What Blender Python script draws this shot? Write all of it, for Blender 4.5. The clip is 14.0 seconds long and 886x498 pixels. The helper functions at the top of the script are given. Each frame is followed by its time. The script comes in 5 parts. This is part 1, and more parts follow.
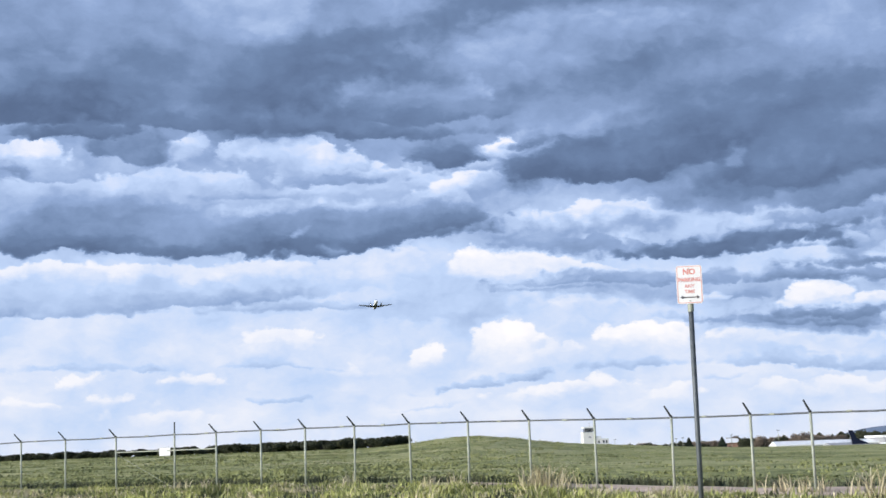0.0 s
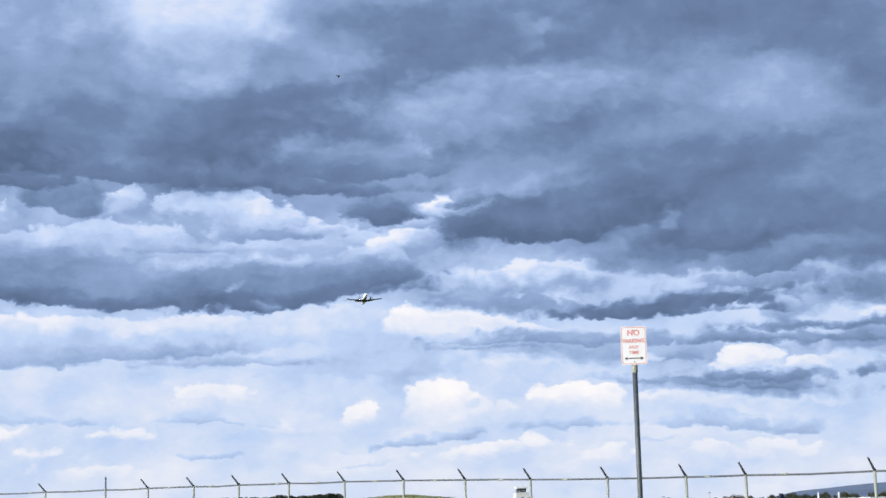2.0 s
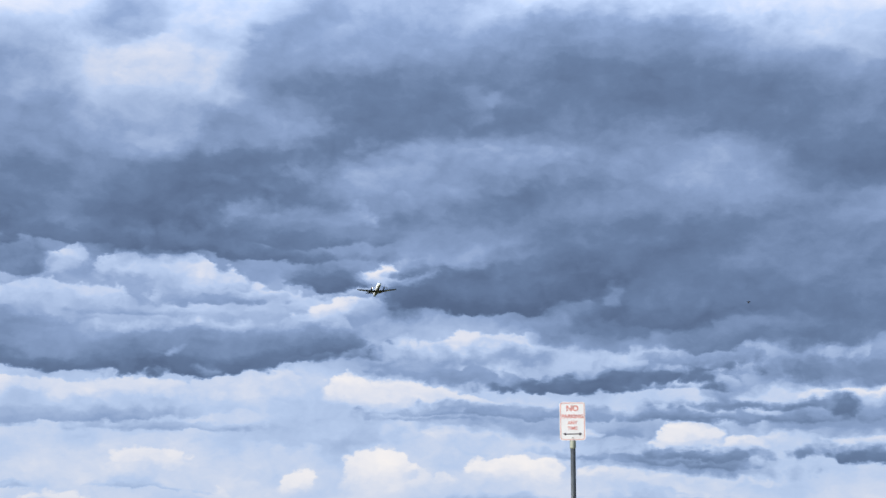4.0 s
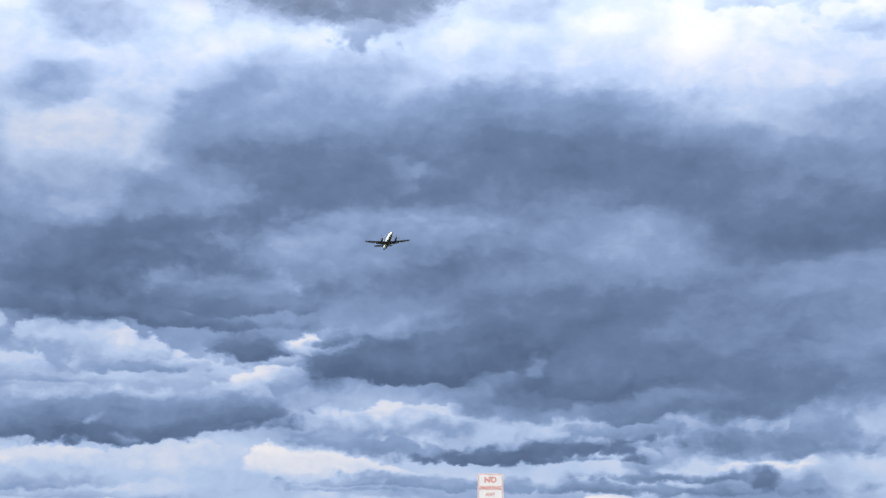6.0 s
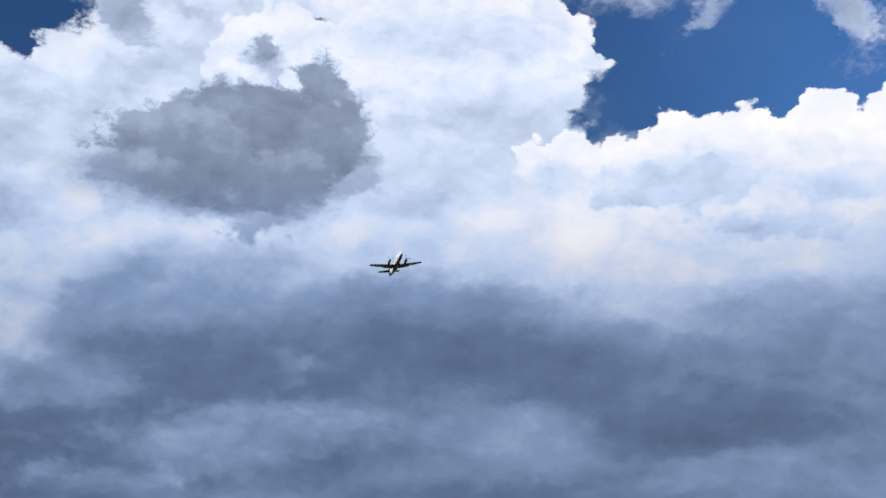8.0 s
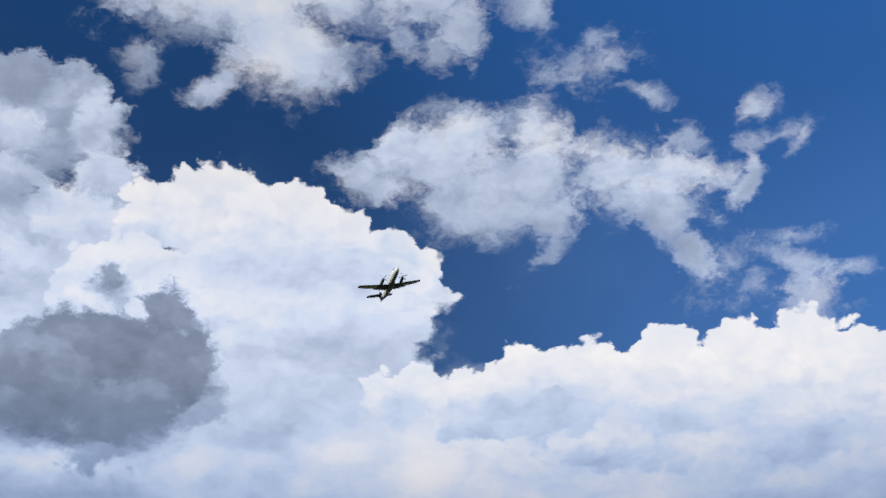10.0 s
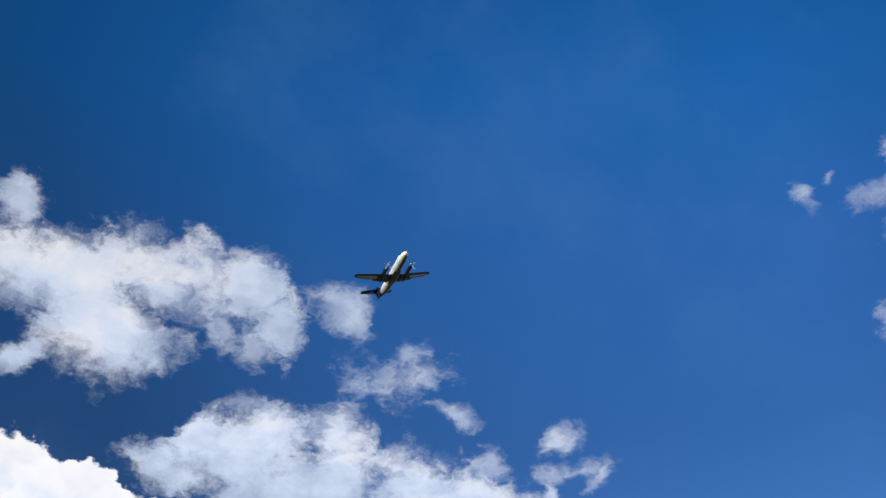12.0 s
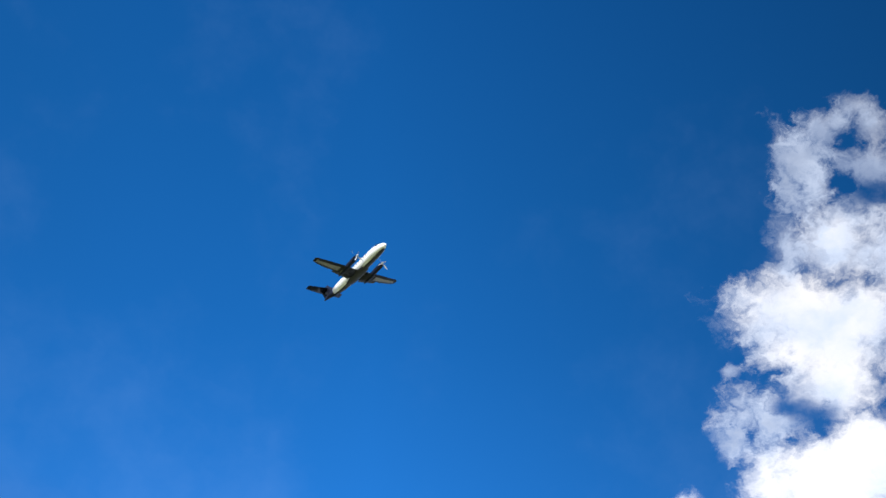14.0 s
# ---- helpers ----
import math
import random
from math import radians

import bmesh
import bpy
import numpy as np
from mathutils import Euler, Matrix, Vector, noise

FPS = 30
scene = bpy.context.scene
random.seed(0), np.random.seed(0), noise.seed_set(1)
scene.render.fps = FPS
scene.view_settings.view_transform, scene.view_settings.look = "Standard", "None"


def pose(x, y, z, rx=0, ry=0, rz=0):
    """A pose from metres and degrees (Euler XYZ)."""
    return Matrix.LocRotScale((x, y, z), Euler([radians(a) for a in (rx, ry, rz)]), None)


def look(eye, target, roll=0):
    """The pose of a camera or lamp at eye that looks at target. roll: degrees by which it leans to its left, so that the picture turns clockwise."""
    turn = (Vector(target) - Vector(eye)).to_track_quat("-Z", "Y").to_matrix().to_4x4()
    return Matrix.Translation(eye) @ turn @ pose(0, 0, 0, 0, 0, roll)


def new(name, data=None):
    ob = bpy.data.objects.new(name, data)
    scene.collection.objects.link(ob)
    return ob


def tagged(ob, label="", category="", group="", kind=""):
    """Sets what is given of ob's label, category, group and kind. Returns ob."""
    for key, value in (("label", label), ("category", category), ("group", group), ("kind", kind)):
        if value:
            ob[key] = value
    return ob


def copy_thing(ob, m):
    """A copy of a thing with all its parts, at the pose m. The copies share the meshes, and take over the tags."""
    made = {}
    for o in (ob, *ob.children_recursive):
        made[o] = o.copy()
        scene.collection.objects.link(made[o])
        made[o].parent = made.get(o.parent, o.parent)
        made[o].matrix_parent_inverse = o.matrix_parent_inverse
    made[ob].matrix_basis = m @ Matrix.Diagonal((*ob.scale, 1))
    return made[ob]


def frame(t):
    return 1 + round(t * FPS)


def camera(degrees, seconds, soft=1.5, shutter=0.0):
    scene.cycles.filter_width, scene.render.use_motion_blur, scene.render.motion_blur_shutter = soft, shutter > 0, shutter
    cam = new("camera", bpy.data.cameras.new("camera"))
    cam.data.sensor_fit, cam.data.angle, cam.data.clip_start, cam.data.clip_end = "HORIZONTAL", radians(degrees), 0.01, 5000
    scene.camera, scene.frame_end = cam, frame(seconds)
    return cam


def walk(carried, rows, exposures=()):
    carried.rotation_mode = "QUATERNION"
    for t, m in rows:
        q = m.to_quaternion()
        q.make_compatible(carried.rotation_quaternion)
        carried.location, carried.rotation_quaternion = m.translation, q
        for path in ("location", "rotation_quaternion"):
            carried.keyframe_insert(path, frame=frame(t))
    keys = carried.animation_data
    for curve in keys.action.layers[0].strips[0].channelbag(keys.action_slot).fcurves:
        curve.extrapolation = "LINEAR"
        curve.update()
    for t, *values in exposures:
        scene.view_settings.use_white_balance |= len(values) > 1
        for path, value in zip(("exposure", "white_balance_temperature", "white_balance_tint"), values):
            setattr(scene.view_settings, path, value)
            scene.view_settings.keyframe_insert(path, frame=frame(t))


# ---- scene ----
cam = camera(32.0, 14.0, soft=1.6)
# seconds, yaw, pitch, roll in degrees; the operator stands still and pans up after the aircraft
PATH = [
    (0.0, 0.00, 7.41, 2.00),
    (0.5, -0.63, 8.00, 2.06),
    (1.0, -1.28, 8.55, 2.01),
    (1.5, -1.93, 9.04, 1.64),
    (2.0, -2.50, 9.48, 1.37),
    (4.5, -5.56, 12.68, -0.22),
    (5.0, -6.31, 13.20, -0.17),
    (5.5, -7.08, 13.79, -0.07),
    (6.0, -7.78, 14.66, -0.13),
    (6.5, -8.51, 15.83, -0.28),
    (7.0, -9.42, 17.45, -0.31),
    (7.2, -9.88, 18.29, -0.25),
    (9.3, -15.23, 27.06, 2.09),
    (9.5, -15.69, 27.79, 2.22),
    (10.0, -17.26, 30.25, 2.45),
    (10.5, -18.93, 32.71, 2.47),
    (11.0, -21.09, 35.38, 2.15),
    (11.5, -23.61, 38.12, 1.69),
    (12.0, -27.10, 41.36, 0.82),
    (12.5, -31.77, 45.28, -0.20),
    (13.0, -37.15, 49.28, -1.02),
    (13.5, -43.50, 53.53, -1.58),
    (14.0, -50.01, 57.62, -1.56),
]
SWAY = ((0.0, 0.0), (0.5, -0.055), (1.0, -0.09), (1.5, -0.12), (2.0, -0.125), (4.5, -0.10), (6.0, -0.065), (9.3, 0.0), (14.0, 0.0))


def sway(t):
    return float(np.interp(t, [a for a, b in SWAY], [b for a, b in SWAY]))


walk(cam, [(t, pose(sway(t), 0, 1.6, 90 + p, r, y)) for t, y, p, r in PATH],
     exposures=((0.0, 0.16), (2.0, 0.10), (4.5, -0.06), (6.5, -0.12), (9.3, -0.56), (11.0, -0.58), (12.0, -0.36), (12.5, -0.08), (13.0, 0.16), (14.0, 0.50)))

# ---- world: daylight sky with broken cloud ----
SUN_AZ, SUN_EL = 114.0, 21.0      # degrees; azimuth counted from +y towards -x
SUN_DIR = Vector((-math.sin(radians(SUN_AZ)) * math.cos(radians(SUN_EL)), math.cos(radians(SUN_AZ)) * math.cos(radians(SUN_EL)), math.sin(radians(SUN_EL))))

# clouds, from the farthest to the nearest: azimuth, elevation, half width, half height, tilt (degrees), lightness below and on top
# soft rim above and below (degrees), crumble of the rim (degrees), flatness of the base, density, whether it frays
SOFT = (1.5, 1.5, 0.34, 1.0, 0.92, False)
CUMULUS = (0.15, 0.50, 0.36, 1.25, 0.94, False)
STRIP = (0.60, 0.20, 0.34, 1.5, 0.96, False)
SCRAP = (0.35, 0.35, 0.60, 1.0, 0.85, False)
HEAPED = (0.14, 0.30, 0.60, 1.0, 0.97, False)
FRAYED = (1.5, 1.9, 0.80, 1.0, 1.0, True)
WISPY = (1.3, 1.4, 0.95, 1.0, 0.52, True)
PUFFY = (0.40, 1.2, 0.60, 1.0, 0.96, True)
HAZE = (0.9, 0.9, 0.5, 1.0, 0.5, False)
OPENING = (0.40, 0.40, 0.50, 1.0, -0.9, True)

# ---- cloud list ----
VEILS = [
    (3.6, 20.9, 5.2, 2.2, 5, 0.67, 0.77), (-19.7, 22.6, 5.27, 2.84, -4, 0.91, 1), (-9.7, 22.9, 4.59, 2.09, 0, 0.75, 0.85),
    (-24.5, 19.8, 3.54, 1.57, -5, 0.85, 0.91), (5.5, 23.4, 3.15, 1.18, 16, 0.6, 0.67), (6.4, 17.8, 3.85, 1.82, -11, 0.67, 0.79),
    (12.1, 17.2, 2.92, 1.56, 3, 0.43, 0.49),
]
HORIZON_A = [
    (5.8, 4, 1.45, 0.75, 3, 0.7, 0.9), (9, 2.7, 1.22, 0.37, -2, 0.74, 0.92), (13.1, 2.8, 0.99, 0.34, 2, 0.74, 0.92),
    (12.1, 2.1, 1.1, 0.26, -2, 0.78, 0.92), (0.4, 3.5, 0.63, 0.44, -2, 0.8, 0.97), (-2.5, 3.8, 1.46, 0.79, 2, 0.8, 1.02),
    (-4.6, 3.4, 1.04, 0.5, -2, 0.74, 0.86), (-7.6, 3.9, 1.85, 0.74, 1, 0.78, 1.04), (-11.2, 3.7, 2.22, 0.4, -3, 0.76, 0.98),
    (-14.4, 3.5, 2.16, 0.37, -3, 0.74, 0.95), (-5.6, 2, 1.96, 0.5, 4, 0.76, 0.98), (-3.1, 1.8, 1.25, 0.29, 2, 0.78, 0.95),
    (-8.5, 1.9, 1.02, 0.41, -2, 0.8, 0.92), (-12.3, 1.7, 1.2, 0.36, -2, 0.8, 0.92),
]
HORIZON_B = [
    (-14.7, 1.8, 1.56, 0.47, -3, 0.8, 0.92), (9.9, 1.5, 1.82, 0.24, -2, 0.8, 0.88), (3.3, 2.9, 1.25, 0.29, -2, 0.74, 0.82),
    (14.7, 2, 1.17, 0.2, -2, 0.78, 0.88),
]
STREAKS = [
    (-1.9, 2.4, 1.98, 0.25, 6, 0.5, 0.6), (-13.6, 2.7, 2.77, 0.36, -3, 0.5, 0.6), (-7.3, 2.9, 2.06, 0.23, 2, 0.56, 0.66),
    (10.8, 3.3, 0.48, 0.18, -1, 0.56, 0.62), (6, 2, 1.03, 0.1, -2, 0.58, 0.66), (14.1, 3.4, 2.36, 0.14, -1, 0.6, 0.66),
    (6.2, 3.2, 1.96, 0.12, -2, 0.6, 0.68), (-13.2, 3.1, 1.19, 0.14, -3, 0.62, 0.68), (-10.5, 2.3, 1.01, 0.1, -2, 0.66, 0.7),
    (0.4, 1.6, 1.25, 0.1, 3, 0.64, 0.7),
]
BANKS = [
    (14.3, 6.7, 2.56, 0.51, 0, 0.7, 0.94), (10.3, 6.6, 3.04, 0.53, -1, 0.68, 0.86), (6.4, 6.5, 3.31, 0.7, 3, 0.66, 0.84),
    (2.6, 6.7, 2.51, 1, 6, 0.66, 0.8), (-0.5, 5.2, 2.51, 0.84, -2, 0.62, 0.7), (-1.6, 6.7, 1.17, 0.75, -2, 0.82, 1.02),
    (-3.7, 6.8, 2.09, 0.58, -6, 0.8, 1), (-6, 6.3, 1.24, 0.5, -3, 0.7, 0.9), (-5.6, 5.1, 1.25, 0.46, -2, 0.72, 0.9),
]
LOW_SHADE = [
    (-9.9, 5.6, 6.92, 0.49, -3, 0.48, 0.58), (-13.9, 4.1, 3.36, 0.43, -3, 0.44, 0.54), (13.7, 5.9, 3.75, 0.43, -1, 0.56, 0.66),
]
LOW_STREAKS = [
    (13.7, 5.5, 3.36, 0.38, -1, 0.44, 0.58), (9.3, 5.7, 5.3, 0.33, 3, 0.46, 0.58), (4.9, 5.4, 3.32, 0.19, 0, 0.52, 0.6),
    (-8.1, 6, 3.91, 0.31, -3, 0.34, 0.48), (-4.3, 5.8, 2.5, 0.17, -2, 0.42, 0.56), (-13.8, 5.8, 3.76, 0.26, -3, 0.38, 0.48),
    (-10.9, 5.3, 2.22, 0.3, -3, 0.44, 0.54), (-13.7, 4.2, 2.97, 0.26, -5, 0.28, 0.42), (-9.9, 4.5, 1.83, 0.16, -7, 0.46, 0.56),
    (-7.5, 5.9, 4.95, 0.16, -2, 0.36, 0.46),
]
SUNLIT_GAPS = [
    (-13.7, 4.7, 1.23, 0.48, -3, 0.76, 1.04), (-15.8, 4.8, 0.78, 0.35, -3, 0.78, 0.96), (-9.9, 5.2, 0.81, 0.18, -3, 0.66, 0.8),
    (-13.9, 5, 1.22, 0.57, 0, 0.74, 1.02), (-17.3, 5, 1.2, 0.3, -1, 0.76, 0.98), (-20.5, 4.8, 1.56, 0.23, -1, 0.74, 0.92),
    (-21.2, 6.6, 0.58, 0.39, 28, 0.7, 0.96), (-18.2, 6.1, 0.8, 0.6, -1, 0.58, 0.8), (-19.8, 6.6, 1.18, 0.2, -1, 0.8, 0.98),
]
HEADS = [
    (-4, 8.1, 1.98, 0.71, 1, 0.41, 0.77), (-6.3, 8.3, 2.28, 0.83, 1, 0.43, 0.83), (-8, 8.3, 1.13, 0.74, -3, 0.41, 0.81),
    (-5.4, 7.4, 2.91, 0.46, -3, 0.35, 0.47), (-10.3, 8.9, 2.24, 0.77, -4, 0.33, 0.47), (-9.1, 9.3, 1.23, 0.53, -3, 0.39, 0.57),
    (-15.4, 7, 1.17, 0.59, 16, 0.39, 0.61), (-13.1, 7.8, 1.79, 0.32, 2, 0.35, 0.5), (-11.9, 7.7, 0.8, 0.3, -4, 0.45, 0.65),
    (-17.9, 8.4, 1.2, 0.52, -2, 0.45, 0.63), (-19.9, 8.6, 1.58, 0.47, -2, 0.31, 0.45), (-21.4, 7.8, 1.36, 0.78, 8, 0.39, 0.55),
    (-16.2, 7.1, 1.21, 0.53, 9, 0.45, 0.67), (-15, 7.9, 1.84, 0.41, -1, 0.37, 0.5),
]
DECK_RIGHT = [
    (-17.1, 10.3, 5.66, 1.21, -2, 0.08, 0.16), (-20.7, 9.6, 3.34, 1.1, -2, 0.14, 0.2), (-13, 9.4, 2.68, 0.91, -1, 0.04, 0.1),
    (-16.2, 8.7, 3.45, 0.53, -1, 0.18, 0.26), (-20, 7.3, 3.54, 0.47, -2, 0.22, 0.32), (-14, 8.4, 2.46, 0.29, -1, 0.3, 0.36),
    (-19.3, 5.6, 3.94, 0.59, -1, 0.36, 0.44),
]
WEDGE = [
    (-9.6, 7, 2.45, 0.35, 1, 0.02, 0.18), (-12.5, 7.2, 3, 0.4, 2, 0.01, 0.18), (-11, 6.9, 3.84, 0.24, 0, 0.06, 0.18),
    (-14.7, 7.5, 1.18, 0.28, 6, 0.1, 0.24), (-19.4, 6, 0.63, 0.59, -1, 0.08, 0.18), (-16, 6.2, 2.63, 0.26, -1, 0.18, 0.3),
    (-15.9, 5.7, 4.85, 0.2, -1, 0.2, 0.32), (-20.5, 4.3, 2.53, 0.35, -1, 0.12, 0.26), (-14.5, 4.4, 2.43, 0.28, -4, 0.26, 0.38),
]
LEFT_LIT = [
    (14.7, 11, 1.47, 0.59, -4, 0.56, 0.9), (9.2, 11.2, 0.92, 0.57, 20, 0.6, 0.84), (7.1, 11.3, 0.95, 0.53, 9, 0.66, 0.92),
    (4.8, 10.9, 3.11, 0.75, -7, 0.6, 0.86), (1.7, 9.8, 3.35, 0.71, -2, 0.54, 0.72), (-1.3, 9.7, 1.88, 0.54, 12, 0.62, 0.9),
    (-2.2, 10.8, 1.25, 0.54, 18, 0.66, 0.98), (13.7, 9.6, 3.36, 0.67, -4, 0.54, 0.7), (9, 9.8, 3.47, 0.73, 0, 0.54, 0.72),
    (5.3, 9.6, 2.91, 0.42, -1, 0.56, 0.64), (-0.2, 9, 2.09, 0.34, 4, 0.58, 0.72), (-4.1, 10.9, 1.04, 0.19, 12, 0.6, 0.9),
]
GREY_BELLIES = [
    (3.3, 10, 2.4, 0.35, 1, 0.31, 0.43), (13.5, 8.8, 2.77, 0.32, 0, 0.31, 0.45), (9.8, 9.1, 1.83, 0.24, 0, 0.39, 0.47),
    (15.1, 10.5, 0.55, 0.21, -19, 0.29, 0.37), (6.3, 9.5, 1.86, 0.19, -1, 0.41, 0.49),
]
BASE_SHADE = [
    (12.5, 8.5, 5.79, 0.84, -1, 0.22, 0.34), (5.3, 8.4, 5.61, 0.75, 1, 0.24, 0.36), (0.6, 8.5, 2.72, 0.46, 6, 0.24, 0.34),
]
LONG_BASE = [
    (12.9, 7.9, 4.97, 0.6, -1, 0.02, 0.28), (7.4, 7.8, 5.15, 0.58, 0, 0.04, 0.28), (2.8, 7.9, 4.18, 0.5, 4, 0.06, 0.28),
    (0, 8.3, 1.89, 0.31, 7, 0.08, 0.26), (14.7, 7.7, 2.94, 0.35, 0, 0.02, 0.14), (4.5, 7.5, 2.29, 0.27, 3, 0.02, 0.14),
]
TATTERS = [
    (5.1, 8.1, 0.42, 0.15, 24, 0.52, 0.64), (3.8, 7.6, 0.42, 0.19, -1, 0.4, 0.56), (6.7, 9, 1.45, 0.17, -1, 0.54, 0.66),
    (2.7, 9, 1.88, 0.19, -2, 0.56, 0.7), (-10.4, 7.4, 0.32, 0.18, -23, 0.5, 0.6),
]
DECK_BODY = [
    (8.7, 13.8, 4.47, 1.42, 8, 0.18, 0.31), (4.3, 13.9, 3.52, 1.14, 5, 0.14, 0.25), (12.9, 14.8, 3.95, 1.18, 1, 0.22, 0.33),
    (0.9, 13.2, 2.5, 0.63, -2, 0.36, 0.47), (-3, 14, 2.49, 0.71, -3, 0.4, 0.51), (-4.4, 12.6, 2.7, 0.71, 3, 0.36, 0.47),
    (-9.9, 13.2, 3.04, 1.42, -4, 0.2, 0.29), (-13.8, 12.5, 3.16, 1.58, -5, 0.26, 0.35), (-1.5, 13.2, 0.71, 0.42, -2, 0.48, 0.59),
    (12, 12.8, 0.6, 0.32, -19, 0.42, 0.53), (-7.3, 15, 2.66, 0.82, -4, 0.42, 0.49), (-15.2, 14.6, 2.53, 0.97, -6, 0.4, 0.47),
    (1.3, 15.4, 3.11, 0.83, -2, 0.2, 0.29),
]
DECK_TOP_A = [
    (-4.4, 17.6, 5.83, 1.5, -6, 0.17, 0.25), (-11.9, 18.2, 4.81, 1.42, -4, 0.13, 0.21), (-17.3, 16.8, 4.32, 1.23, -12, 0.15, 0.21),
    (-22.5, 16, 4.58, 0.84, -3, 0.19, 0.23), (0.1, 16, 4.91, 1.84, 15, 0.17, 0.23), (-21, 15.1, 5.23, 1.01, -1, 0.05, 0.15),
    (3.5, 14.1, 5.19, 1.6, 10, 0.07, 0.17), (5.4, 12.8, 3.14, 1.08, 4, 0.03, 0.11), (-5.8, 14.9, 5.42, 1.15, 1, 0.25, 0.33),
    (-3.7, 13.4, 3.31, 0.93, 2, 0.25, 0.35), (-1.6, 13.3, 0.53, 0.29, -28, 0.45, 0.53), (-8.4, 14.5, 3.56, 1.05, 1, 0.21, 0.25),
    (-10.3, 10.8, 3.75, 1.25, 0, 0.03, 0.11), (-4.6, 10.5, 2.27, 0.7, 13, 0.01, 0.07),
]
DECK_TOP_B = [
    (-13.5, 12.4, 4.78, 1.66, -1, 0.17, 0.23), (-19.9, 13.5, 3.44, 0.28, 1, 0.35, 0.39), (-23.4, 12.8, 3.75, 1.18, 1, 0.35, 0.41),
    (-20.2, 11.5, 4.03, 1.21, -2, 0.27, 0.31), (-24.2, 10.5, 2.34, 1.17, -2, 0.31, 0.37), (-6.2, 17.4, 1.25, 0.63, 1, 0.23, 0.31),
    (-11.4, 18.3, 1.88, 0.63, 0, 0.21, 0.27),
]
DECK_LIGHT = [
    (-3, 14.4, 3.53, 0.87, -3, 0.4, 0.48), (-6.9, 15.3, 3.69, 0.86, -4, 0.42, 0.5), (-15.2, 14.7, 2.53, 0.97, -6, 0.42, 0.48),
    (2.9, 16.5, 3.09, 0.74, -1, 0.4, 0.46), (6.6, 16.1, 2.45, 0.74, 0, 0.46, 0.54), (1.3, 13.2, 2.5, 0.54, -2, 0.36, 0.44),
    (-18.7, 20.9, 5.37, 1.39, -8, 0.84, 0.94), (-11.1, 21.9, 6.17, 0.82, -2, 0.74, 0.82), (-21.7, 19.1, 2.73, 0.78, -11, 0.7, 0.78),
]
DECK_FRONT = [
    (14.1, 12.8, 4.12, 1.22, -1, -0.07, 0.18), (11.3, 11.3, 1.71, 0.84, -10, 0.15, 0.26), (13.3, 11.8, 2.57, 0.32, 1, -0.01, 0.12),
    (9.2, 12.3, 2.64, 0.61, 0, 0.09, 0.22), (3.7, 12.1, 4.99, 0.5, -3, 0.05, 0.24), (0.7, 12.5, 3.34, 0.46, -2, 0.15, 0.3),
    (-0.6, 10.8, 1.38, 0.52, -6, 0.01, 0.18), (-3.3, 11.1, 0.94, 0.27, 9, 0.13, 0.28), (-6.6, 10.2, 3.72, 0.7, 1, -0.05, 0.14),
    (-4.5, 10.1, 1.98, 0.42, 5, -0.05, 0.06), (-9.8, 10.9, 2.24, 1.12, 4, -0.01, 0.16), (-13.2, 9.7, 2.39, 1.23, -4, 0.01, 0.18),
    (-15.2, 8.5, 1.76, 0.67, 4, 0.19, 0.3),
]
DECK_HOLES = [
    (-6, 17.3, 0.5, 0.67, 0, 0.4, 0.52), (-6.6, 17.7, 0.29, 0.29, 0, 0.5, 0.58), (-3.6, 15.5, 0.84, 0.42, 1, 0.38, 0.48),
    (-1.6, 13.5, 0.54, 0.29, -29, 0.46, 0.62), (-3.2, 13.7, 0.54, 0.33, 1, 0.38, 0.48), (-7.7, 15.7, 0.84, 0.21, 0, 0.36, 0.44),
    (-11.9, 18.4, 0.83, 0.29, -2, 0.36, 0.46), (-14.8, 14.8, 1.44, 0.12, -6, 0.4, 0.46), (-4.5, 13.2, 0.63, 0.29, 1, 0.34, 0.42),
    (3.5, 14.4, 1.02, 0.2, -7, 0.26, 0.34), (-11.3, 10.2, 0.33, 0.5, -1, 0.42, 0.52), (-10, 9.9, 0.83, 0.25, 0, 0.34, 0.46),
]
GREY_OVERHEAD = [
    (-3.2, 24.8, 4.32, 1.65, 9, 0.34, 0.42), (-6, 23.5, 2.08, 1.04, 2, 0.36, 0.43), (6.1, 22.9, 1.76, 0.98, -14, 0.42, 0.5),
    (7.3, 20.1, 1.16, 0.78, 6, 0.42, 0.5), (-20.9, 23.8, 3.01, 1.41, -10, 0.62, 0.68), (0.7, 19.4, 1.83, 0.82, 4, 0.32, 0.38),
    (-17.5, 21.3, 1.64, 1.23, -3, 0.8, 0.86), (-21.3, 19.4, 3.22, 0.81, -4, 0.66, 0.72),
]
HEAP_BACK = [
    (5.1, 26.2, 6.48, 2.16, 7, 0.58, 0.64), (0.3, 27.4, 4.49, 2.93, 5, 0.6, 0.7), (-1, 34.6, 3.15, 2.17, 7, 0.37, 0.53),
    (-3.7, 34.4, 1, 1.5, 15, 0.55, 0.73), (-4.3, 32.4, 1.29, 1.31, 4, 0.49, 0.65), (0.6, 34, 1.75, 0.97, 7, 0.57, 0.77),
    (0.1, 35.9, 2.53, 0.97, 8, 0.29, 0.37), (-2.4, 30, 3.79, 2.19, 5, 0.63, 0.75), (0.8, 31.8, 1.95, 1.56, 7, 0.49, 0.61),
    (1, 29.8, 0.97, 1.17, 7, 0.31, 0.41),
]
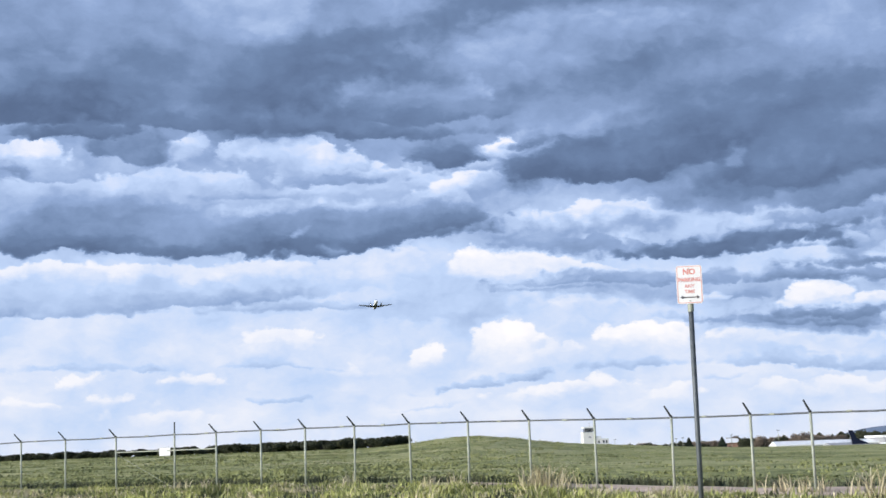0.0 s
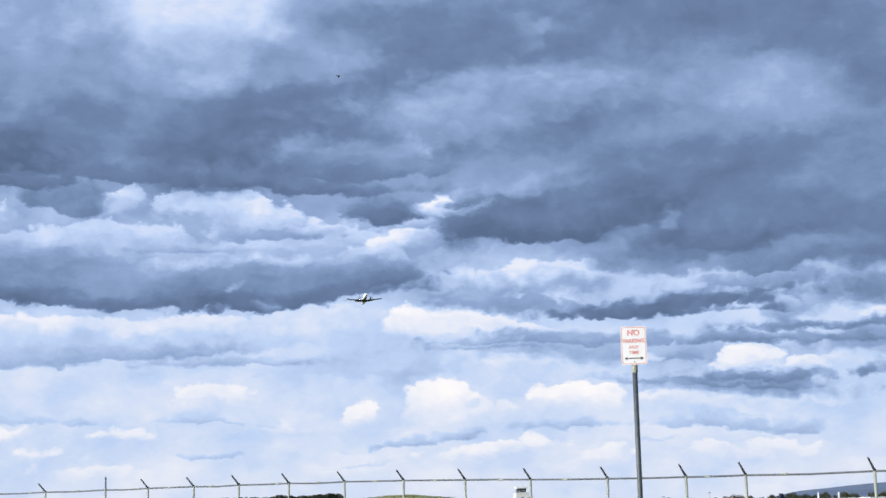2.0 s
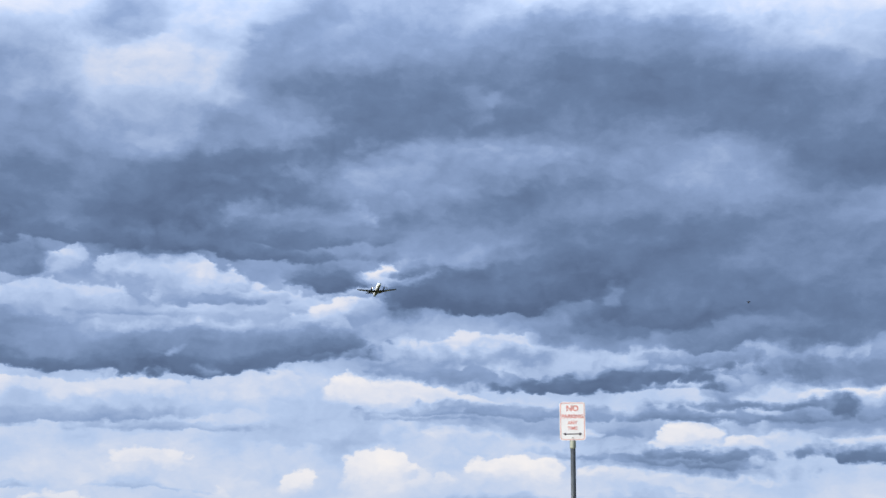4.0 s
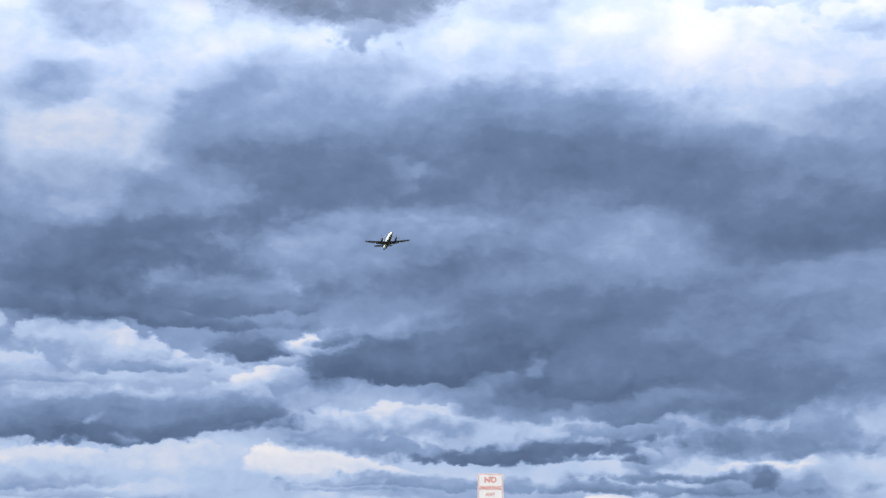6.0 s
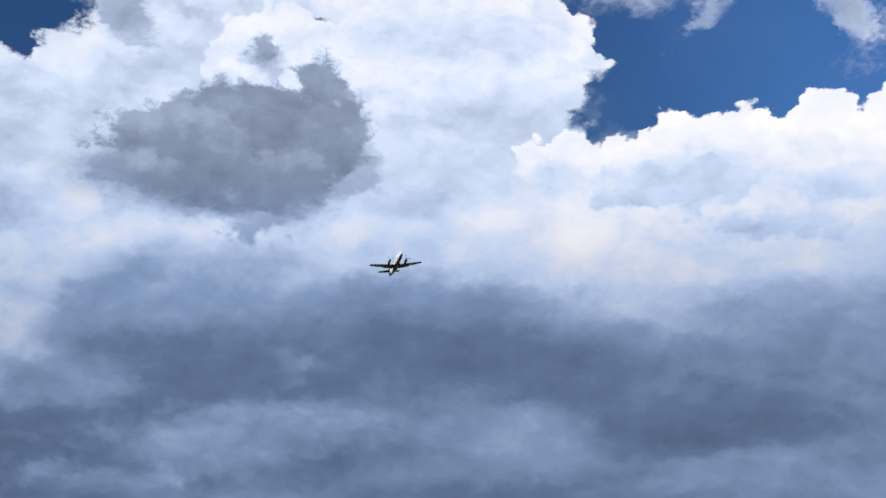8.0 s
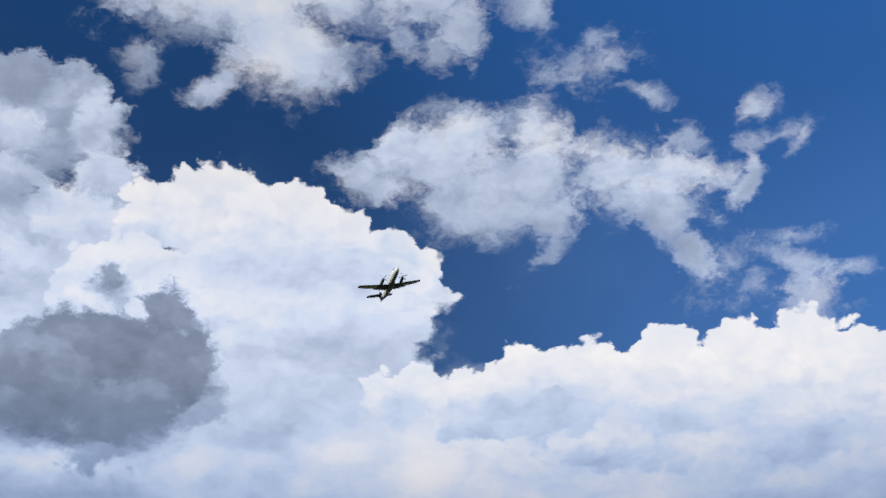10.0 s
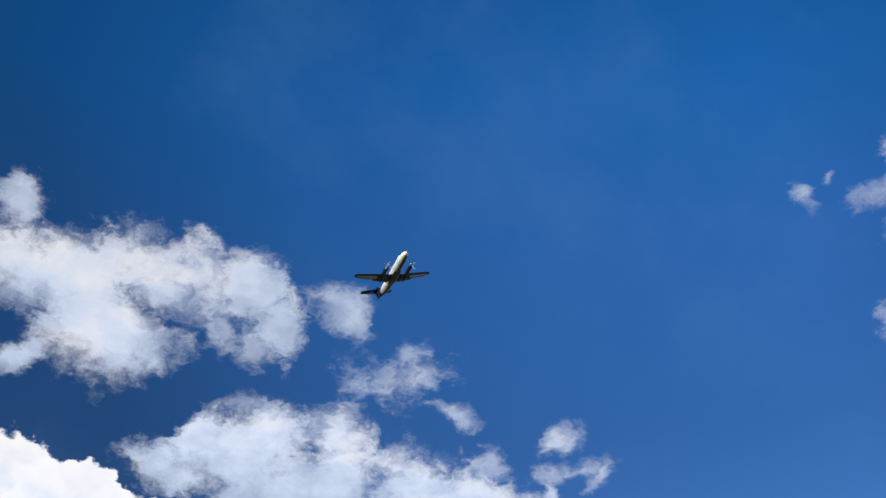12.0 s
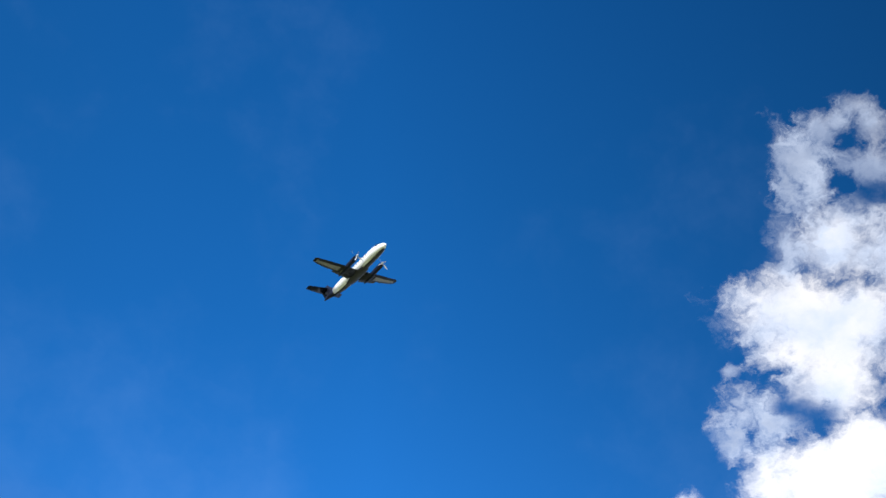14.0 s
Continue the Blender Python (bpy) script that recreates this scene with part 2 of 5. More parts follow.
HEAP_BODY = [
    (-6.5, 31.3, 1.53, 1.47, 23, 0.7, 0.94), (-8.9, 31.4, 2.27, 2.18, 2, 0.72, 0.98), (-11.8, 31, 2.29, 1.91, 0, 0.72, 0.96),
    (-14, 30.4, 1.88, 1.63, -21, 0.7, 0.94), (-16.4, 29.5, 1.99, 1.47, -17, 0.66, 0.94), (-16.6, 28.6, 1.99, 1.42, -2, 0.62, 0.88),
    (-11.6, 27.1, 6.04, 3.54, 0, 0.62, 0.8), (-14.9, 27.6, 2.51, 1.26, -2, 0.62, 0.8), (-5.5, 28.2, 3.05, 2.44, 3, 0.66, 0.86),
]
HEAP_SHADE = [
    (-12.5, 29.5, 3.13, 0.94, 0, 0.62, 0.66), (-10.6, 29.8, 1.87, 0.62, 1, 0.61, 0.67), (-15.3, 27, 2.3, 0.94, -2, 0.57, 0.61),
    (-11.6, 24.1, 4.16, 1.66, 0, 0.61, 0.65), (-16.9, 30.1, 0.84, 0.42, -23, 0.69, 0.75),
]
BANK_TOPS = [
    (-17.5, 24.6, 1.67, 1.51, -3, 0.7, 0.94), (-19.4, 24.5, 1.88, 1.29, -4, 0.72, 0.94), (-22.1, 24.6, 2.08, 1.91, -5, 0.74, 0.98),
    (-24.4, 24.6, 1.86, 1.81, -6, 0.74, 0.96), (-27.6, 24.3, 2.23, 2.34, -7, 0.74, 0.98), (-30.4, 23.9, 2.19, 2.79, 0, 0.74, 0.98),
    (-33, 23.8, 2.15, 2.89, -9, 0.74, 0.98), (-35.2, 23.2, 2.11, 2.68, -10, 0.72, 0.96), (-37.9, 22.1, 2.6, 2.78, -11, 0.7, 0.94),
    (-16.2, 24.9, 1.26, 1.05, -2, 0.7, 0.92),
]
BANK_BODY = [
    (-19.2, 21.6, 6.86, 2.29, -3, 0.75, 0.83), (-27.9, 20.7, 7.64, 2.41, -6, 0.71, 0.77), (-18.5, 21.9, 2.71, 1.25, 17, 0.83, 0.91),
    (-10.2, 21.7, 5.15, 1.24, 0, 0.65, 0.71), (-34.6, 19.9, 4.96, 2.29, -9, 0.69, 0.75),
]
BANK_SHADE = [
    (-21.8, 23.9, 3.53, 0.87, -1, 0.6, 0.66), (-19.3, 23.7, 1.46, 0.63, 17, 0.6, 0.66), (-29, 23.3, 3.02, 0.6, 1, 0.66, 0.74),
    (-25.9, 22.1, 2.86, 0.53, -6, 0.62, 0.68), (-32, 21.9, 2.35, 0.78, -8, 0.64, 0.7),
]
DARK_BASE = [
    (-9.8, 19.4, 6.76, 1.43, 3, 0.26, 0.36), (-2.7, 20.3, 4.34, 1.58, 2, 0.42, 0.5), (-26.6, 18.6, 6.65, 1.21, -2, 0.42, 0.5),
    (-31.9, 19, 3.89, 1.17, 2, 0.48, 0.56),
]
DARK_PUFF = [
    (-4.3, 26.1, 3.23, 1.85, 3, 0.07, 0.21), (-1.2, 25.1, 3.15, 1.77, 4, 0.11, 0.27), (-7.4, 27.8, 1.11, 1.19, 12, 0.05, 0.23),
    (-7.7, 25.8, 1.56, 1.85, 1, 0.11, 0.23), (-4.8, 28.9, 0.69, 0.77, 3, 0.15, 0.33), (-5.7, 24.1, 2.23, 1.42, 2, 0.15, 0.23),
    (0.2, 25.8, 1.56, 1.17, 5, 0.13, 0.27),
]
PUFF_SCRAPS = [
    (-1.3, 30.4, 0.83, 0.36, -20, 0.47, 0.53), (-8.6, 24.3, 1.03, 0.62, 11, 0.41, 0.49), (-4.5, 22.6, 1.21, 0.48, 2, 0.35, 0.41),
    (-11.2, 25.2, 0.25, 0.46, 20, 0.59, 0.63), (0.2, 24.4, 1.75, 0.78, 5, 0.19, 0.27),
]
PAIR_LEFT = [
    (-15.9, 33.1, 1.29, 0.71, 10, 0.43, 0.58), (-18, 33.6, 1.57, 1.21, 6, 0.51, 0.74), (-20.1, 34.1, 1.3, 1.26, -3, 0.59, 0.8),
    (-22.8, 34.4, 0.92, 1.05, -4, 0.59, 0.8), (-23.2, 32.9, 1.21, 1.38, -4, 0.53, 0.72), (-20.9, 32.3, 2.51, 1.51, -7, 0.47, 0.64),
    (-17, 34.4, 0.71, 0.46, 19, 0.63, 0.78), (-23.3, 31.3, 1.05, 0.75, -4, 0.43, 0.58),
]
PAIR_RIGHT = [
    (-26.5, 32.7, 1.58, 1.21, -6, 0.61, 0.8), (-28.6, 32.4, 1.24, 0.87, -22, 0.61, 0.78), (-30.1, 32.1, 0.82, 0.7, -8, 0.59, 0.76),
    (-27.5, 31.5, 2.07, 0.91, -17, 0.49, 0.64), (-28.3, 30.2, 1.36, 0.58, -37, 0.43, 0.56), (-29.3, 29.3, 0.7, 0.45, -42, 0.39, 0.52),
    (-31.6, 31.2, 0.94, 0.29, 41, 0.47, 0.62), (-32.2, 31.9, 0.24, 0.61, -9, 0.49, 0.62),
]
FRINGES_A = [
    (-33.1, 33, 1.42, 0.32, 2, 0.6, 0.7), (-34.3, 32.6, 0.6, 0.24, 40, 0.6, 0.7), (-32.8, 34.1, 0.61, 0.45, 10, 0.48, 0.56),
    (-29.8, 33.5, 0.95, 0.53, -28, 0.46, 0.56), (-25.6, 36.6, 1.58, 0.75, 4, 0.48, 0.58), (-28.3, 35.3, 0.74, 0.29, -37, 0.46, 0.56),
    (-22.7, 39.4, 0.83, 0.5, -24, 0.42, 0.5), (-23.7, 38.6, 0.5, 0.25, -35, 0.42, 0.46), (-31.2, 27.6, 1.22, 0.69, 2, 0.7, 0.8),
    (-33.2, 28.4, 1.61, 0.32, -34, 0.62, 0.7), (-33.2, 29.4, 0.89, 0.26, -4, 0.62, 0.7), (-35.3, 27.6, 0.79, 0.32, 0, 0.56, 0.66),
    (-30.6, 28.7, 0.53, 0.45, -8, 0.56, 0.66), (-33.6, 27.1, 1.2, 0.8, -9, 0.68, 0.76),
]
FRINGES_B = [
    (-23.2, 30, 1.25, 0.33, 36, 0.42, 0.5), (-19, 35.5, 0.84, 0.38, -2, 0.46, 0.56),
]
OVERHEAD = [
    (-9.2, 39.1, 3, 1.16, 8, 0.64, 0.76), (-14.7, 39.3, 2.47, 1.03, -4, 0.62, 0.74), (-12.2, 37.6, 2.24, 1.42, 6, 0.62, 0.72),
    (-6.5, 39.6, 1.77, 0.94, 0, 0.64, 0.78), (-10.1, 39.8, 2.21, 1.05, 7, 0.72, 0.86), (-13.2, 40.3, 1.84, 0.94, 5, 0.74, 0.86),
    (-16.2, 40, 1.86, 0.99, -9, 0.68, 0.82), (-18.5, 39.7, 1.29, 0.91, -33, 0.6, 0.72), (-11.4, 38.2, 1.82, 1.34, 6, 0.7, 0.82),
    (-12.6, 36.8, 1.14, 1.14, 5, 0.6, 0.72), (-8.6, 36.1, 0.91, 0.44, 38, 0.5, 0.58), (-19.9, 38.6, 0.54, 1.21, 11, 0.5, 0.6),
    (-7.4, 41.5, 0.71, 0.83, -20, 0.56, 0.68), (-4.8, 40.2, 0.86, 0.54, 11, 0.58, 0.7),
]
OVERHEAD_THIN = [
    (-19, 37.6, 0.73, 0.56, 1, 0.54, 0.62), (-17.4, 38.1, 0.58, 0.56, 3, 0.5, 0.58), (-22.5, 39.6, 0.73, 0.21, -9, 0.58, 0.66),
    (-23.7, 38.8, 0.48, 0.21, -41, 0.54, 0.62), (-26.1, 37.5, 0.73, 0.27, 7, 0.56, 0.64), (-26.8, 36.5, 0.71, 0.38, -3, 0.56, 0.64),
    (-24.7, 36.2, 0.71, 0.27, -22, 0.5, 0.58), (-28, 35.3, 0.71, 0.25, -39, 0.54, 0.62), (-45.7, 41.8, 0.27, 0.49, 14, 0.54, 0.62),
    (-42.3, 30.1, 0.54, 0.41, 9, 0.54, 0.62), (-41.3, 28.8, 0.35, 0.19, 0, 0.5, 0.58), (-5.2, 37.2, 0.6, 0.88, 10, 0.5, 0.6),
    (-32.7, 34.1, 0.47, 0.33, -7, 0.5, 0.6),
]
ASIDE = [
    (-51.7, 42.5, 0.94, 0.82, -14, 0.76, 0.9), (-53.2, 43.3, 0.97, 1.17, -15, 0.78, 0.9), (-53.4, 45, 0.78, 0.43, -1, 0.68, 0.8),
    (-52.9, 41.7, 0.97, 0.66, -14, 0.72, 0.86), (-50.4, 36.6, 1.28, 0.89, -11, 0.7, 0.82), (-54.6, 45.7, 0.31, 0.77, -17, 0.6, 0.7),
]
ASIDE_THIN = [
    (-49.6, 41.6, 1.11, 0.4, 18, 0.54, 0.64), (-50.4, 40.2, 0.86, 0.35, 23, 0.6, 0.7), (-45.7, 41.7, 0.32, 0.77, 11, 0.56, 0.66),
    (-46.8, 42.2, 0.24, 0.28, -40, 0.5, 0.6), (-48.6, 36.6, 0.59, 0.86, -10, 0.54, 0.6), (-49.2, 37.8, 0.47, 0.39, -11, 0.5, 0.58),
]
ARCH = [
    (-55.4, 45.9, 0.89, 0.49, 22, 0.6, 0.72), (-57.7, 45.9, 1.32, 0.48, -24, 0.64, 0.74), (-59.7, 45.1, 0.71, 0.79, -51, 0.6, 0.7),
    (-53.1, 44.8, 0.81, 0.53, 14, 0.64, 0.74), (-55, 44.6, 1.01, 0.48, -7, 0.6, 0.7), (-58.8, 44.4, 0.79, 0.52, -10, 0.52, 0.6),
    (-61.5, 44.1, 1.29, 0.78, 8, 0.56, 0.64), (-61.6, 46.9, 0.51, 1.18, -2, 0.4, 0.48),
]
COLUMN = [
    (-68.3, 54.2, 0.97, 1.13, -10, 0.76, 0.86), (-69.7, 53.4, 1.54, 1.35, -21, 0.78, 0.86), (-65.9, 47.4, 0.85, 2.12, -6, 0.74, 0.84),
    (-62.3, 47.2, 0.79, 0.67, -43, 0.6, 0.72), (-63.2, 46.5, 0.98, 0.55, -33, 0.64, 0.76), (-64.2, 45.3, 0.97, 1.16, -14, 0.7, 0.8),
    (-66.7, 50.2, 0.5, 0.97, -17, 0.52, 0.66),
]
COLUMN_THIN = [
    (-72.2, 58.4, 0.42, 1.53, -24, 0.44, 0.52), (-70.7, 56.2, 0.46, 0.77, -22, 0.44, 0.52), (-65.8, 50.7, 0.7, 0.66, -17, 0.54, 0.66),
    (-64.8, 49.6, 0.47, 0.55, -36, 0.48, 0.58), (-65.3, 52.2, 0.31, 0.2, -17, 0.38, 0.48),
]
TOWER = [
    (-73.8, 55.9, 1.38, 1.3, -19, 0.7, 0.8), (-72.8, 58.1, 0.71, 1.43, -9, 0.54, 0.66), (-69.5, 54, 1.79, 1.04, -11, 0.82, 0.9),
    (-72.6, 53, 2.35, 1.68, -17, 0.82, 0.9), (-71.3, 51.1, 1.64, 1.37, -16, 0.8, 0.88), (-69.1, 47.5, 2.73, 1.48, -13, 0.82, 0.9),
    (-71.7, 48.3, 1.74, 1.74, -16, 0.82, 0.9), (-76.1, 55.2, 0.85, 1.16, -21, 0.64, 0.76), (-68, 52.3, 0.8, 0.6, -43, 0.74, 0.84),
]
TOWER_THIN = [
    (-78, 60.1, 0.93, 0.43, -24, 0.54, 0.64), (-75.3, 59.9, 0.67, 0.91, -61, 0.5, 0.6), (-77.1, 58.2, 0.97, 0.51, -23, 0.48, 0.58),
    (-71.9, 58.9, 0.44, 1.2, -8, 0.4, 0.48), (-70.2, 56.2, 0.6, 1.2, -16, 0.4, 0.48), (-65.6, 50.6, 0.68, 0.72, -41, 0.52, 0.62),
    (-64.7, 50, 0.52, 0.48, -10, 0.46, 0.56), (-67, 50, 1.19, 0.28, -12, 0.46, 0.56), (-78.6, 59.4, 0.43, 0.58, -24, 0.46, 0.56),
]
GAPS = [
    (-69.5, 50, 0.83, 0.43, 6, 0, 0), (-68.1, 50.4, 0.6, 0.24, -3, 0, 0), (-76.6, 57, 0.66, 0.35, -22, 0, 0),
    (-19.1, 27.1, 1.26, 1.05, 16, 0, 0), (-17.6, 26.5, 0.54, 0.34, 17, 0, 0),
]
LAYERS = ((VEILS, SOFT), (HORIZON_A, CUMULUS), (HORIZON_B, CUMULUS), (STREAKS, STRIP), (BANKS, CUMULUS), (LOW_SHADE, SOFT), (LOW_STREAKS, STRIP), (SUNLIT_GAPS, CUMULUS), (HEADS, CUMULUS), (DECK_RIGHT, SOFT), (WEDGE, STRIP), (LEFT_LIT, CUMULUS), (GREY_BELLIES, STRIP), (BASE_SHADE, SOFT), (LONG_BASE, STRIP), (TATTERS, SCRAP), (DECK_BODY, SOFT), (DECK_TOP_A, SOFT), (DECK_TOP_B, SOFT), (DECK_LIGHT, SOFT), (DECK_FRONT, STRIP), (DECK_HOLES, HAZE), (GREY_OVERHEAD, SOFT), (HEAP_BACK, PUFFY), (HEAP_BODY, HEAPED), (HEAP_SHADE, SOFT), (BANK_TOPS, HEAPED), (BANK_BODY, SOFT), (BANK_SHADE, SCRAP), (DARK_BASE, SOFT), (DARK_PUFF, PUFFY), (PUFF_SCRAPS, SCRAP), (PAIR_LEFT, FRAYED), (PAIR_RIGHT, FRAYED), (FRINGES_A, WISPY), (FRINGES_B, WISPY), (OVERHEAD, FRAYED), (OVERHEAD_THIN, WISPY), (ASIDE, FRAYED), (ASIDE_THIN, WISPY), (ARCH, WISPY), (COLUMN, FRAYED), (COLUMN_THIN, WISPY), (TOWER, FRAYED), (TOWER_THIN, WISPY), (GAPS, OPENING))
# ---- end of cloud list ----


world = bpy.data.worlds.new("sky")
world.use_nodes = True
scene.world = world
world.cycles.sampling_method, world.cycles.sample_map_resolution = "MANUAL", 256


class Nodes:
    """Small helper that adds nodes and links to one node tree."""

    def __init__(self, tree):
        self.tree = tree

    def add(self, kind, ins=()):
        n = self.tree.nodes.new(kind)
        for k, v in (ins.items() if isinstance(ins, dict) else enumerate(ins)):
            if v is None:
                continue
            if isinstance(v, bpy.types.NodeSocket):
                self.tree.links.new(v, n.inputs[k])
            else:
                n.inputs[k].default_value = v
        return n

    def math(self, op, *a):
        n = self.add("ShaderNodeMath", a)
        n.operation = op
        return n.outputs[0]

    def vec(self, op, *a):
        n = self.tree.nodes.new("ShaderNodeVectorMath")
        n.operation = op
        for k, v in enumerate(a):
            if isinstance(v, bpy.types.NodeSocket):
                self.tree.links.new(v, n.inputs[k])
            else:
                n.inputs[k].default_value = v
        return n.outputs["Value"] if op in ("LENGTH", "DOT_PRODUCT") else n.outputs[0]

    def noise(self, vector, scale, detail=5.0, rough=0.55):
        return self.add("ShaderNodeTexNoise", {"Vector": vector, "Scale": scale, "Detail": detail, "Roughness": rough})

    def ramp(self, fac, stops):
        n = self.add("ShaderNodeValToRGB", (fac,))
        e = n.color_ramp.elements
        while len(e) < len(stops):
            e.new(0.5)
        for s, (p, c) in zip(e, stops):
            s.position, s.color = p, (*c, 1)
        return n.outputs[0]

    def mix(self, fac, a, b, blend="MIX"):
        n = self.add("ShaderNodeMix")
        n.data_type, n.blend_type = "RGBA", blend
        for k, v in ((0, fac), (6, a), (7, b)):
            if isinstance(v, bpy.types.NodeSocket):
                self.tree.links.new(v, n.inputs[k])
            else:
                n.inputs[k].default_value = v if k == 0 else (*v, 1)
        return n.outputs[2]

    def ramp_value(self, fac, stops):
        return self.add("ShaderNodeSeparateColor", (self.ramp(fac, [(q, (v, v, v)) for q, v in stops]),)).outputs[0]

    def range(self, v, a, b, c=0.0, d=1.0, smooth=True):
        n = self.add("ShaderNodeMapRange", (v, a, b, c, d))
        n.interpolation_type = "SMOOTHSTEP" if smooth else "LINEAR"
        return n.outputs[0]


def srgb(r, g, b):
    return tuple((c / 255 / 12.92) if c < 10.3 else ((c / 255 + 0.055) / 1.055) ** 2.4 for c in (r, g, b))


def group_tree(name, ins, outs):
    """An empty node group with its sockets: gives the tree, its inputs and its output node."""
    tree = bpy.data.node_groups.new(name, "ShaderNodeTree")
    for kind, names in (("INPUT", ins), ("OUTPUT", outs)):
        for n in names:
            tree.interface.new_socket(n, in_out=kind, socket_type="NodeSocketVector" if n in ("place", "way", "colour", "centre", "across", "up", "toward") else "NodeSocketFloat")
    return tree, tree.nodes.new("NodeGroupInput").outputs, tree.nodes.new("NodeGroupOutput")


def cloud_tree():
    """One cloud laid over what is behind it: a mass with a soft, crumbling rim, a base of its own flatness and a lit top."""
    tree, i, out = group_tree("cloud", ("place", "ragged", "crumble", "light", "cover", "centre", "across", "up", "toward", "flat", "crumbs", "top", "low", "dense", "lo", "hi", "whole"), ("light", "cover"))
    nd = Nodes(tree)
    # a trace of the light behind keeps the clouds in their order
    off = nd.vec("SUBTRACT", nd.vec("MULTIPLY_ADD", i["light"], (1e-7, 0.0, 0.0), i["place"]), i["centre"])
    x, y, z = (nd.vec("DOT_PRODUCT", off, i[k]) for k in ("across", "up", "toward"))
    under = nd.math("MAXIMUM", y, nd.math("MULTIPLY", y, i["flat"]))
    far = nd.vec("LENGTH", nd.add("ShaderNodeCombineXYZ", (x, under, z)).outputs[0])
    depth = nd.math("SUBTRACT", nd.math("MULTIPLY_ADD", i["ragged"], i["crumbs"], 1.0), far)
    half = nd.range(y, -0.5, 0.3, i["low"], i["top"])
    shown = nd.range(depth, nd.math("MULTIPLY", half, -1.0), half, 0.0, i["dense"])
    tone = nd.range(nd.math("MULTIPLY_ADD", i["crumble"], 0.7, y), -0.7, 0.75, i["lo"], i["hi"])
    tree.links.new(nd.math("MULTIPLY_ADD", nd.math("SUBTRACT", tone, i["light"]), shown, i["light"]), out.inputs[0])
    tree.links.new(nd.math("MULTIPLY_ADD", nd.math("SUBTRACT", i["whole"], i["cover"]), shown, i["cover"]), out.inputs[1])
    return tree


def layer_tree(cloud, puffs, style):
    """A group that lays the clouds of one list, one after the other."""
    above, below, crumbs, flat, dense, frays = style
    tree, i, out = group_tree("cloud_layer", ("place", "crumble", "wisps", "light", "cover"), ("light", "cover"))
    light, cover = i["light"], i["cover"]
    for az, el, w, h, tilt, lo, hi in puffs:
        a, e = radians(az), radians(el)
        d = Vector((-math.sin(a) * math.cos(e), math.cos(a) * math.cos(e), math.sin(e)))
        turn = Matrix.Rotation(a, 3, "Z") @ Matrix.Rotation(e + math.pi / 2, 3, "X") @ Matrix.Rotation(radians(tilt), 3, "Z")
        size, cap = min(w, h), 0.9 if frays else 0.6
        n = tree.nodes.new("ShaderNodeGroup")
        n.node_tree = cloud
        for k, v in (("centre", d), ("across", turn.col[0] / radians(w)), ("up", turn.col[1] / radians(h)), ("toward", turn.col[2] / radians(max(w, h))), ("flat", -flat), ("crumbs", min(crumbs / size, 1.2)),
                     ("top", min(0.5 * above / size, cap)), ("low", min(0.5 * below / size, cap)), ("dense", abs(dense)), ("lo", lo), ("hi", hi), ("whole", 1.0 if dense > 0 else 0.0)):
            n.inputs[k].default_value = v
        for k, v in (("place", i["place"]), ("ragged", i["wisps" if frays else "crumble"]), ("crumble", i["crumble"]), ("light", light), ("cover", cover)):
            tree.links.new(v, n.inputs[k])
        if dense > 0:
            light = n.outputs["light"]
        cover = n.outputs["cover"]
    tree.links.new(light, out.inputs[0])
    tree.links.new(cover, out.inputs[1])
    return tree


